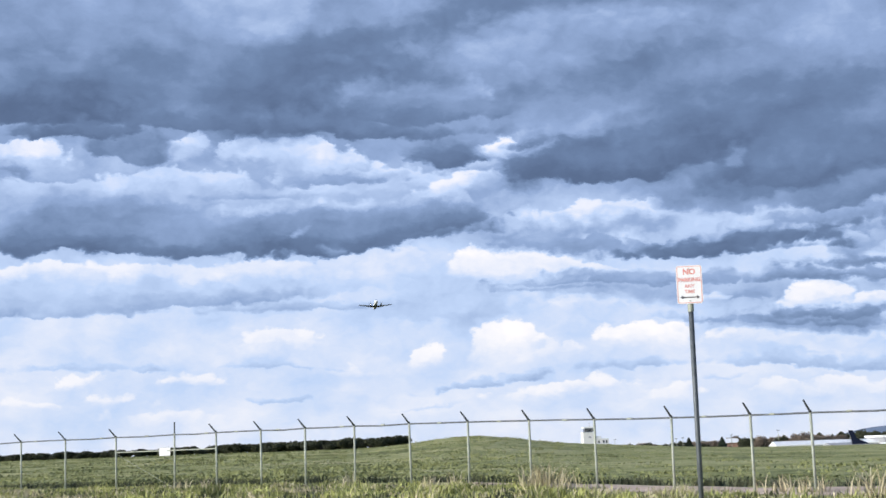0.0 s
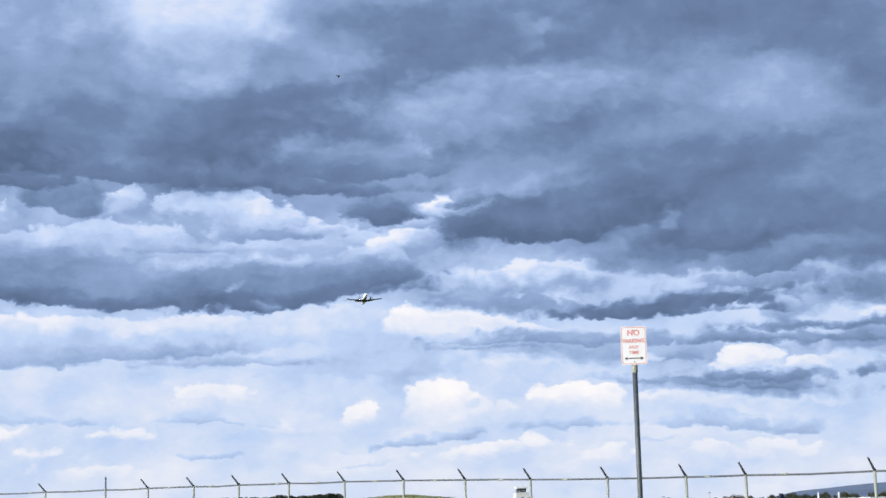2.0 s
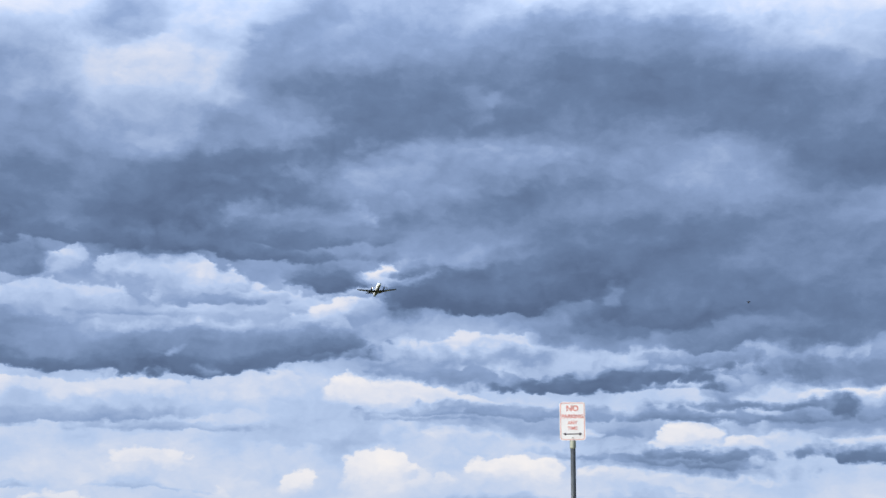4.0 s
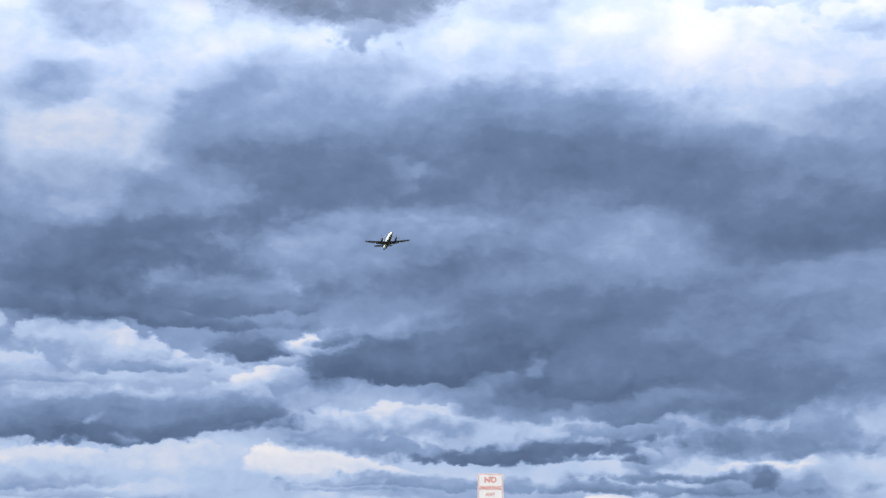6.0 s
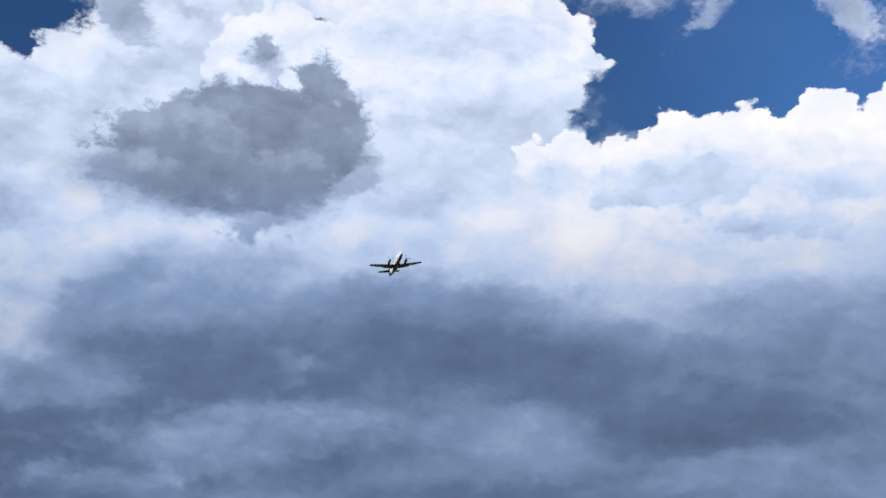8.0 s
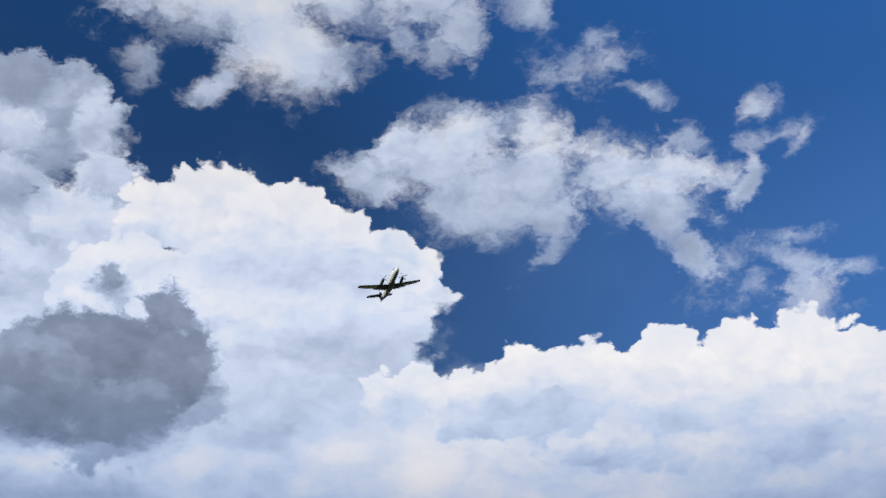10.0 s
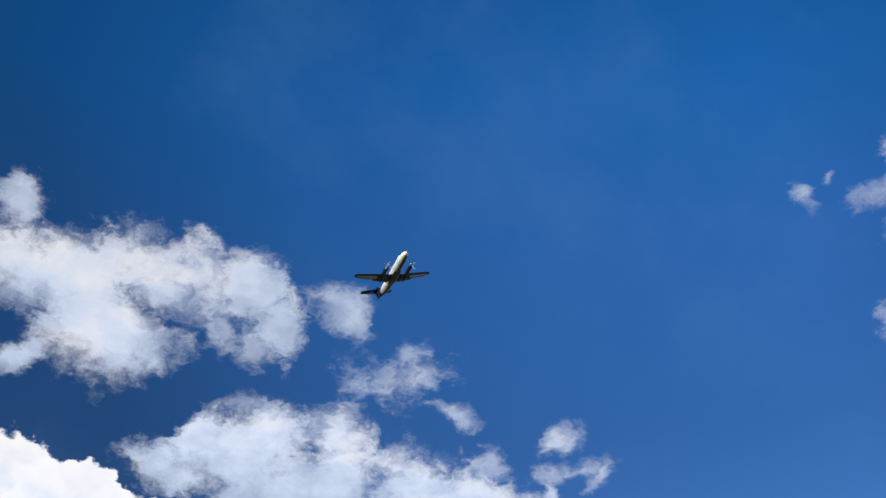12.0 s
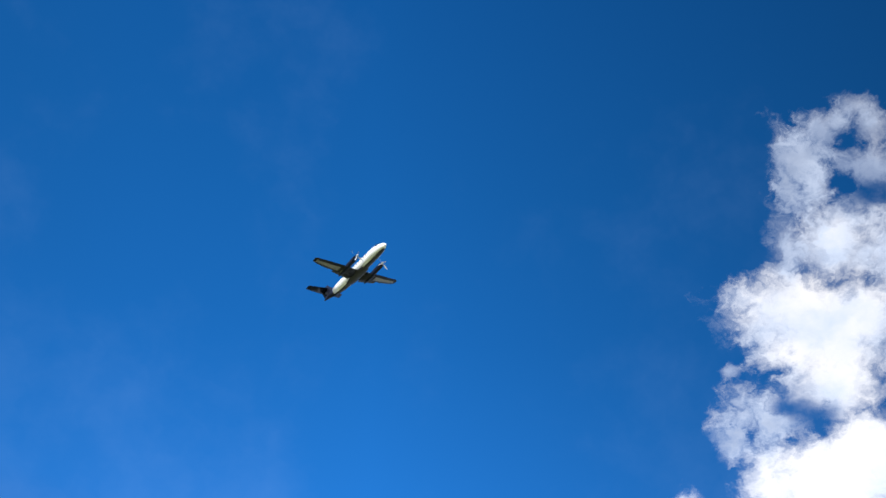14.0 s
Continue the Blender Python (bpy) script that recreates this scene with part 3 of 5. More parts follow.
def finish_tree():
    """Turns the lightness of the cloud and its cover into the colour of the sky."""
    tree, i, out = group_tree("sky_colour", ("place", "way", "height", "grain", "relief", "light", "cover"), ("colour",))
    nd = Nodes(tree)
    way, p, height, grain, relief, light, cover = (i[k] for k in ("way", "place", "height", "grain", "relief", "light", "cover"))
    light = nd.math("MULTIPLY_ADD", nd.math("SUBTRACT", grain, 0.5), nd.ramp_value(height, [(0.0, 0.26), (0.20, 0.34), (0.33, 0.26), (0.42, 0.20)]), light)
    light = nd.math("MULTIPLY_ADD", relief, nd.ramp_value(height, [(0.0, 0.22), (0.17, 0.36), (0.30, 0.34), (0.36, 0.4), (0.46, 0.65), (0.70, 0.6)]), light)
    tone = nd.math("MULTIPLY", nd.math("ADD", light, 0.35), 1 / 1.45)
    cloud = nd.ramp(tone, [(0.0, srgb(64, 80, 108)), (0.241, srgb(90, 109, 142)), (0.393, srgb(108, 130, 166)), (0.552, srgb(142, 165, 205)), (0.71, srgb(186, 206, 240)), (0.834, srgb(225, 229, 243)), (1.0, srgb(252, 247, 247))])
    warm = nd.ramp(height, [(0.0, (0.925, 0.925, 0.900)), (0.10, (0.925, 0.928, 0.918)), (0.17, (0.93, 0.93, 0.93)), (0.28, (0.935, 0.93, 0.925)), (0.40, (0.922, 0.93, 0.938))])
    cloud = nd.vec("SCALE", nd.mix(1.0, cloud, warm, "MULTIPLY"))
    cloud.node.inputs["Scale"].default_value = 1 / 0.93

    # the heaps overhead are greyer than the bluish deck
    grey = nd.add("ShaderNodeHueSaturation", {"Saturation": 0.62, "Color": cloud}).outputs[0]
    cloud = nd.mix(nd.range(height, 0.33, 0.44, 0.0, 0.85), cloud, grey)

    # the sunlit heaps overhead are brighter than the shaded deck
    lv = lambda v: (v, v, v)
    lift2 = nd.ramp(height, [(0.31, lv(0.5)), (0.39, lv(0.69)), (0.46, lv(0.75)), (0.62, lv(0.64)), (0.85, lv(0.43)), (1.0, lv(0.40))])
    glare = nd.math("MULTIPLY", nd.add("ShaderNodeSeparateColor", (lift2,)).outputs[0], 2.0)
    cloud = nd.vec("SCALE", cloud)
    tree.links.new(glare, cloud.node.inputs["Scale"])

    sky = nd.add("ShaderNodeTexSky")
    sky.sky_type, sky.sun_disc = "NISHITA", False
    sky.sun_elevation, sky.sun_rotation = radians(SUN_EL), radians(-SUN_AZ)
    deep = nd.ramp(nd.math("MULTIPLY", height, 60 / 90), [(0.33, (0.050, 0.098, 0.168)), (0.38, (0.036, 0.086, 0.158)), (0.45, (0.033, 0.100, 0.192)), (0.52, (0.017, 0.108, 0.214)), (0.60, (0.011, 0.088, 0.176)), (0.66, (0.009, 0.079, 0.158)), (0.75, (0.007, 0.066, 0.136))])
    blue = nd.mix(1.0, sky.outputs[0], deep, "MULTIPLY")
    aside = nd.vec("DOT_PRODUCT", way, (-0.64, 0.77, 0.0))
    lift = nd.ramp(nd.math("ADD", aside, 0.5), [(0.2, lv(0.27)), (0.45, lv(0.47)), (0.57, lv(0.57)), (0.72, lv(0.55)), (0.86, lv(0.48)), (1.0, lv(0.30))])
    blue = nd.vec("SCALE", nd.mix(1.0, blue, lift, "MULTIPLY"))
    blue.node.inputs["Scale"].default_value = 2.0
    veil = nd.range(nd.noise(p, 4.0, 6.0, 0.6).outputs[0], 0.48, 0.75, 0.0, 0.08)
    blue = nd.mix(veil, blue, srgb(150, 185, 235))
    colour = nd.mix(cover, blue, cloud)
    tree.links.new(colour, out.inputs[0])
    return tree


# zones of the sky: elevation from and to, azimuth from and to (degrees); the first is all the rest
ZONES = ((0, 0, 0, 0), (-5, 5, -30, 30), (5, 8.5, -30, 30), (8.5, 12.5, -30, 0), (8.5, 12.5, 0, 30), (12.5, 19, -40, 30), (19, 24, -40, 30), (24, 30, -60, -13), (24, 30, -13, 20), (30, 38, -60, 20), (38, 90, -60, 20), (38, 90, -110, -60))


def reaches(c, e0, e1, a0, a1):
    """Whether a cloud reaches into a zone, with room for its ragged rim."""
    r = max(c[2], c[3]) * 1.4 + 1.2
    high = max(c[3], abs(c[2] * math.sin(radians(c[4])))) * 1.5 + 1.2
    wide = r / math.cos(radians(min(80, c[1] + high)))
    return c[1] + high > e0 and c[1] - high < e1 and c[0] + wide > a0 and c[0] - wide < a1


def build_sky():
    nd = Nodes(world.node_tree)
    world.node_tree.nodes.clear()
    way = nd.add("ShaderNodeTexCoord").outputs["Generated"]
    flat = nd.vec("MULTIPLY", way, (1.0, 1.0, 2.0))
    big = nd.noise(flat, 13.0, 3.0, 0.5)
    fine = nd.noise(flat, 60.0, 5.0, 0.6)
    bend = nd.vec("SCALE", nd.vec("SUBTRACT", big.outputs[1], (0.5, 0.5, 0.5)))
    bend.node.inputs["Scale"].default_value = 0.016
    curl = nd.vec("SCALE", nd.vec("SUBTRACT", fine.outputs[1], (0.5, 0.5, 0.5)))
    curl.node.inputs["Scale"].default_value = 0.012
    p = nd.vec("ADD", way, nd.vec("ADD", bend, curl))
    up = nd.add("ShaderNodeSeparateXYZ", (way,)).outputs[2]
    height = nd.math("MULTIPLY", nd.math("ARCSINE", up), 180 / math.pi / 60)   # 0 at the horizon, 1 at 60 degrees
    squat = nd.vec("MULTIPLY", p, (1.0, 1.0, 1.6))
    grain = nd.noise(squat, 17.0, 9.0, 0.56).outputs[0]
    # relief: lighter where the cloud thins towards the sun
    relief = nd.math("SUBTRACT", grain, nd.noise(nd.vec("ADD", squat, (-0.008, -0.003, 0.016)), 17.0, 9.0, 0.56).outputs[0])
    # billows: round knobs of two sizes, broken by finer noise
    knob = nd.add("ShaderNodeTexVoronoi", {"Vector": squat, "Scale": 62.0})
    bead = nd.add("ShaderNodeTexVoronoi", {"Vector": p, "Scale": 150.0})
    knobs = nd.math("MULTIPLY_ADD", knob.outputs["Distance"], -0.9, nd.math("MULTIPLY_ADD", bead.outputs["Distance"], -0.45, 0.62))
    crumble = nd.math("ADD", knobs, nd.math("MULTIPLY_ADD", nd.noise(squat, 48.0, 8.0, 0.6).outputs[0], 1.3, -0.65))
    shred = nd.noise(nd.vec("ADD", p, curl), 30.0, 11.0, 0.66).outputs[0]
    wisps = nd.math("MULTIPLY_ADD", shred, 4.6, -2.5)

    far_light = nd.ramp_value(height, [(0.0, 0.80), (0.07, 0.73), (0.117, 0.69), (0.15, 0.56), (0.185, 0.44), (0.24, 0.34), (0.30, 0.32), (0.335, 0.72), (0.37, 0.77), (0.44, 0.78), (0.5, 0.84), (1.0, 0.84)])
    far_cover = nd.range(height, 25.0 / 60, 22.5 / 60)
    # each zone of the sky holds the clouds that reach into it, counted in elevation and azimuth
    cloud, finish, shader = cloud_tree(), finish_tree(), None
    aside = nd.math("ARCTAN2", nd.vec("DOT_PRODUCT", way, (-1.0, 0.0, 0.0)), nd.vec("DOT_PRODUCT", way, (0.0, 1.0, 0.0)))
    aside = nd.math("MULTIPLY", aside, 180 / math.pi)
    for e0, e1, a0, a1 in ZONES:
        light, cover = far_light, far_cover
        for puffs, style in LAYERS:
            puffs = [c for c in puffs if e0 < e1 and reaches(c, e0, e1, a0, a1)]
            if not puffs:
                continue
            n = world.node_tree.nodes.new("ShaderNodeGroup")
            n.node_tree = layer_tree(cloud, puffs, style)
            for k, v in (("place", p), ("crumble", crumble), ("wisps", wisps), ("light", light), ("cover", cover)):
                world.node_tree.links.new(v, n.inputs[k])
            light, cover = n.outputs["light"], n.outputs["cover"]
        n = world.node_tree.nodes.new("ShaderNodeGroup")
        n.node_tree = finish
        for k, v in (("place", p), ("way", way), ("height", height), ("grain", grain), ("relief", relief), ("light", light), ("cover", cover)):
            world.node_tree.links.new(v, n.inputs[k])
        zone = nd.add("ShaderNodeBackground", (n.outputs[0], 1.0)).outputs[0]
        if shader is None:
            shader = zone
            continue
        inside = nd.math("MULTIPLY", nd.math("GREATER_THAN", height, e0 / 60), nd.math("LESS_THAN", height, e1 / 60))
        inside = nd.math("MULTIPLY", inside, nd.math("MULTIPLY", nd.math("GREATER_THAN", aside, a0), nd.math("LESS_THAN", aside, a1)))
        shader = nd.add("ShaderNodeMixShader", (inside, shader, zone)).outputs[0]
    nd.add("ShaderNodeOutputWorld", (shader,))


build_sky()
sun = new("sun", bpy.data.lights.new("sun", "SUN"))
sun.data.energy, sun.data.angle, sun.data.color = 5.0, radians(0.6), (1.0, 0.965, 0.91)
sun.matrix_world = look(SUN_DIR * 100, (0, 0, 0))

# ---- materials ----
def material(name, base, rough=0.6, metal=0.0, vary=0.15, scale=4.0, bump=0.0, bump_scale=40.0, second=None, object_space=True):
    """A surface with colour variation at two scales and fine relief."""
    m = bpy.data.materials.new(name)
    m.use_nodes = True
    nd = Nodes(m.node_tree)
    bsdf = m.node_tree.nodes["Principled BSDF"]
    where = nd.add("ShaderNodeTexCoord").outputs["Object"] if object_space else nd.add("ShaderNodeNewGeometry").outputs["Position"]
    a = nd.noise(where, scale, 4.0).outputs[0]
    b = nd.noise(where, scale * 9, 3.0).outputs[0]
    blend = nd.math("ADD", nd.math("MULTIPLY", a, 0.7), nd.math("MULTIPLY", b, 0.3))
    lo = tuple(c * (1 - vary) for c in base)
    hi = second or tuple(min(1, c * (1 + vary)) for c in base)
    col = nd.ramp(blend, [(0.35, lo), (0.65, hi)])
    m.node_tree.links.new(col, bsdf.inputs["Base Color"])
    bsdf.inputs["Metallic"].default_value = metal
    r = nd.range(b, 0.3, 0.7, max(0, rough - 0.08), min(1, rough + 0.08))
    m.node_tree.links.new(r, bsdf.inputs["Roughness"])
    if bump:
        bp = nd.add("ShaderNodeBump", {"Strength": bump, "Distance": 0.05, "Height": nd.noise(where, bump_scale, 4.0).outputs[0]})
        m.node_tree.links.new(bp.outputs[0], bsdf.inputs["Normal"])
    return m


def part(name, bm, mat, parent=None, label="", smooth=False, kind="", category=""):
    """Links a bmesh as one mesh object, under its thing if one is given."""
    me = bpy.data.meshes.new(name)
    bm.to_mesh(me)
    bm.free()
    if smooth:
        for f in me.polygons:
            f.use_smooth = True
    me.materials.append(mat)
    ob = new(name, me)
    if parent:
        ob.parent = parent
    return tagged(ob, label, category, "", kind)


def thing(name, label, category, m=None, group=""):
    ob = tagged(new(name), label, category, group)
    if m is not None:
        ob.matrix_basis = m
    return ob


def box(bm, x0, x1, y0, y1, z0, z1, bevel=0.0):
    g = bmesh.ops.create_cube(bm, size=1.0, matrix=Matrix.Translation(((x0 + x1) / 2, (y0 + y1) / 2, (z0 + z1) / 2)) @ Matrix.Diagonal((x1 - x0, y1 - y0, z1 - z0, 1)))
    if bevel:
        bmesh.ops.bevel(bm, geom=list({e for v in g["verts"] for e in v.link_edges}), offset=bevel, segments=2, affect="EDGES")
    return bm


def tube(bm, a, b, r0, r1=None, n=10, caps=True):
    a, b = Vector(a), Vector(b)
    r1 = r0 if r1 is None else r1
    q = (b - a).to_track_quat("Z", "Y").to_matrix().to_4x4()
    m = Matrix.Translation((a + b) / 2) @ q
    bmesh.ops.create_cone(bm, cap_ends=caps, segments=n, radius1=r0, radius2=max(r1, 1e-4), depth=(b - a).length, matrix=m)
    return bm


def loft(rings, close_ends=True):
    """A skin over rings of points, all with the same count."""
    bm = bmesh.new()
    vs = [[bm.verts.new(p) for p in ring] for ring in rings]
    n = len(rings[0])
    for a, b in zip(vs, vs[1:]):
        for i in range(n):
            bm.faces.new((a[i], a[(i + 1) % n], b[(i + 1) % n], b[i]))
    if close_ends:
        bm.faces.new(vs[0][::-1])
        bm.faces.new(vs[-1])
    bmesh.ops.recalc_face_normals(bm, faces=bm.faces)
    return bm


def ground_mat():
    m = bpy.data.materials.new("field_grass")
    m.use_nodes = True
    nd = Nodes(m.node_tree)
    bsdf = m.node_tree.nodes["Principled BSDF"]
    pos = nd.add("ShaderNodeNewGeometry").outputs["Position"]
    patch = nd.noise(nd.vec("MULTIPLY", pos, (0.05, 0.05, 0.05)), 1.0, 4.0).outputs[0]
    clump = nd.noise(nd.vec("MULTIPLY", pos, (0.6, 0.35, 0.6)), 1.0, 6.0, 0.7).outputs[0]
    blade = nd.noise(pos, 9.0, 3.0, 0.7).outputs[0]
    f = nd.math("ADD", nd.math("MULTIPLY", patch, 0.45), nd.math("ADD", nd.math("MULTIPLY", clump, 0.4), nd.math("MULTIPLY", blade, 0.15)))
    grass = nd.ramp(f, [(0.36, (0.10, 0.115, 0.042)), (0.45, (0.24, 0.25, 0.10)), (0.53, (0.36, 0.355, 0.155)), (0.63, (0.48, 0.43, 0.25))])
    m.node_tree.links.new(grass, bsdf.inputs["Base Color"])
    bsdf.inputs["Roughness"].default_value = 0.95
    bsdf.inputs["Specular IOR Level"].default_value = 0.1
    bp = nd.add("ShaderNodeBump", {"Strength": 0.9, "Distance": 0.5, "Height": clump})
    m.node_tree.links.new(bp.outputs[0], bsdf.inputs["Normal"])
    return m


GRASS = ground_mat()
DIRT = material("dirt_track", (0.56, 0.42, 0.31), 0.95, 0, 0.35, 0.5, 0.5, 6.0, object_space=False)
STEEL = material("galvanised_steel", (0.35, 0.365, 0.29), 0.6, 0.1, 0.2, 6.0)
STEEL_DARK = material("weathered_steel", (0.11, 0.12, 0.125), 0.6, 0.5, 0.25, 6.0)
WHITE = material("white_paint", (0.78, 0.78, 0.77), 0.45, 0, 0.05, 2.0)
SIGN_WHITE = material("reflective_white", (0.82, 0.80, 0.79), 0.4, 0, 0.05, 8.0)
RED = material("red_lettering", (0.62, 0.08, 0.07), 0.5, 0, 0.15, 20.0)
FADED = material("faded_red_lettering", (0.74, 0.30, 0.26), 0.5, 0, 0.15, 20.0)
BLACK = material("dark_arrow_paint", (0.06, 0.045, 0.05), 0.5, 0, 0.15, 20.0)
GLASS = material("dark_glass", (0.02, 0.025, 0.03), 0.12, 0, 0.1, 2.0)
CONCRETE = material("pale_wall", (0.74, 0.73, 0.70), 0.8, 0, 0.06, 0.6)
ROOF = material("pale_metal_roof", (0.82, 0.82, 0.80), 0.5, 0.0, 0.08, 0.4)
GREY = material("grey_cladding", (0.33, 0.33, 0.34), 0.7, 0, 0.12, 0.4)
BRICK = material("brown_wall", (0.30, 0.18, 0.13), 0.9, 0, 0.2, 0.5)
LEAF = material("dark_leaves", (0.028, 0.04, 0.018), 0.9, 0, 0.45, 0.7, second=(0.10, 0.105, 0.055))
LEAF_TAN = material("bare_twig_crown", (0.22, 0.175, 0.135), 0.95, 0, 0.4, 0.7)
CONIFER = material("conifer_needles", (0.018, 0.03, 0.016), 0.9, 0, 0.4, 0.8)
BARK = material("bark", (0.09, 0.07, 0.05), 0.95, 0, 0.3, 3.0)
# blue of the distance haze is painted into the hill colour
HILL = material("haze_blue_hillside", (0.13, 0.17, 0.23), 1.0, 0, 0.25, 0.004, object_space=False)
WEED = material("green_weed", (0.11, 0.14, 0.04), 0.9, 0, 0.45, 0.8, second=(0.58, 0.58, 0.20), object_space=False)
TUSSOCK = material("field_tussock", (0.12, 0.14, 0.05), 0.95, 0, 0.3, 0.12, second=(0.30, 0.31, 0.12), object_space=False)
STRAW = material("dry_grass", (0.52, 0.45, 0.29), 0.9, 0, 0.25, 1.5, object_space=False)
SHELL = material("aircraft_white", (0.86, 0.875, 0.885), 0.3, 0, 0.04, 0.6)
# dark grey of flaps and fairing, also the painted shade under the hull
BELLY = material("aircraft_grey_and_shade", (0.045, 0.048, 0.054), 0.4, 0, 0.1, 0.8)
NAVY = material("aircraft_navy", (0.012, 0.016, 0.035), 0.35, 0, 0.2, 0.8)
BOOT = material("deicing_rubber", (0.015, 0.015, 0.016), 0.6, 0, 0.2, 2.0)
PANEL = material("pale_wing_panel", (0.22, 0.22, 0.225), 0.5, 0.0, 0.12, 1.5)
WINGGREY = material("wing_grey", (0.022, 0.023, 0.027), 0.5, 0.0, 0.12, 0.8)
BLADE = material("propeller_metal", (0.55, 0.57, 0.60), 0.3, 0.6, 0.1, 3.0)
for dull in (NAVY, BOOT, WINGGREY, BELLY):
    dull.node_tree.nodes["Principled BSDF"].inputs["Specular IOR Level"].default_value = 0.12
FEATHER = material("dark_feather", (0.03, 0.028, 0.026), 0.9, 0, 0.3, 20.0)


# ---- ground: one sheet that reaches the horizon ----
def sigmoid(v):
    return 1 / (1 + math.exp(-max(-40, min(40, v))))


def ridge(x):
    return 2.2 - 2.2 * sigmoid((x - 35) / 9) + 1.5 * math.exp(-((x - 5) / 11) ** 2)


def ground_z(x, y):
    """Height of the ground: a low rise past the fence, a mound on it, flat beyond."""
    near = 0.36 * sigmoid((4 - x) / 2.5) * sigmoid((y - 35) / 4)
    t = min(1, max(0, (y - 75) / 180))
    ramp = t * t * (3 - 2 * t)
    s = min(1, max(0, (y - 262) / 160))
    fall = 1 - s * s * (3 - 2 * s)
    back = -6.0 * s
    rough = 0.05 * noise.noise((x * 0.25, y * 0.25, 0)) if y < 300 else 0
    # the rise follows the line of sight, so it is wider farther off
    return (near * (1 - ramp) + ridge(x * 260 / max(y, 60)) * ramp) * fall + back + rough


def build_ground():
    bm = bmesh.new()
    ys = [-4000, -1000, -200, -40, 0, 15, 30] + [36 + 2.0 * i for i in range(28)] + [95 + 6 * i for i in range(34)] + [310, 340, 380, 430, 500, 650, 900, 1400, 2200, 4700]
    xs = [-4700, -2200, -1000, -500, -260, -190] + [-150 + 3.0 * i for i in range(101)] + [190, 260, 500, 1000, 2200, 4700]
    grid = [[bm.verts.new((x, y, ground_z(x, y) if abs(x) < 900 else ground_z(math.copysign(900, x), y))) for x in xs] for y in ys]
    for a, b in zip(grid, grid[1:]):
        for i in range(len(xs) - 1):
            bm.faces.new((a[i], a[i + 1], b[i + 1], b[i]))
    return part("ground", bm, GRASS, None, "rough green airfield grass with a low grassy mound", True, "structure", "grass field")


build_ground()


# ---- no-parking sign on its pole ----
def letters(text, size, mat, parent, at, name="lettering", spacing=1.0, bold=0.0):
    """Flat raised lettering in the built-in font, centred, facing -y."""
    cu = bpy.data.curves.new(name, "FONT")
    cu.body, cu.size, cu.align_x, cu.align_y, cu.extrude, cu.space_character, cu.offset = text, size, "CENTER", "CENTER", 0.0008, spacing, bold
    tmp = new("tmp", cu)
    me = bpy.data.meshes.new_from_object(tmp.evaluated_get(bpy.context.evaluated_depsgraph_get()))
    bpy.data.objects.remove(tmp)
    me.materials.clear()
    me.materials.append(mat)
    ob = new(name, me)
    ob.parent = parent
    ob.matrix_basis = pose(*at, 90, 0, 0)
    return ob


def rounded_plate(w, h, t, r):
    """A plate in the xz plane with rounded corners, front at y = 0."""
    ring = []
    for cx, cz, a0 in ((w / 2 - r, h / 2 - r, 0), (-w / 2 + r, h / 2 - r, 90), (-w / 2 + r, -h / 2 + r, 180), (w / 2 - r, -h / 2 + r, 270)):
        ring += [(cx + r * math.cos(radians(a0 + k * 15)), cz + r * math.sin(radians(a0 + k * 15))) for k in range(7)]
    return loft([[(x, 0, z) for x, z in ring], [(x, t, z) for x, z in ring]])


def rounded_frame(w, h, t, r, band):
    """A raised line that follows the plate's edge."""
    bm = bmesh.new()
    outer, inner = [], []
    for cx, cz, a0 in ((w / 2 - r, h / 2 - r, 0), (-w / 2 + r, h / 2 - r, 90), (-w / 2 + r, -h / 2 + r, 180), (w / 2 - r, -h / 2 + r, 270)):
        for k in range(7):
            c, s = math.cos(radians(a0 + k * 15)), math.sin(radians(a0 + k * 15))
            outer.append(bm.verts.new((cx + r * c, -t, cz + r * s)))
            inner.append(bm.verts.new((cx + (r - band) * c, -t, cz + (r - band) * s)))
    n = len(outer)
    faces = [bm.faces.new((outer[i], outer[(i + 1) % n], inner[(i + 1) % n], inner[i])) for i in range(n)]
    g = bmesh.ops.extrude_face_region(bm, geom=faces)
    bmesh.ops.translate(bm, verts=[v for v in g["geom"] if isinstance(v, bmesh.types.BMVert)], vec=(0, t, 0))
    bmesh.ops.recalc_face_normals(bm, faces=bm.faces)
    return bm


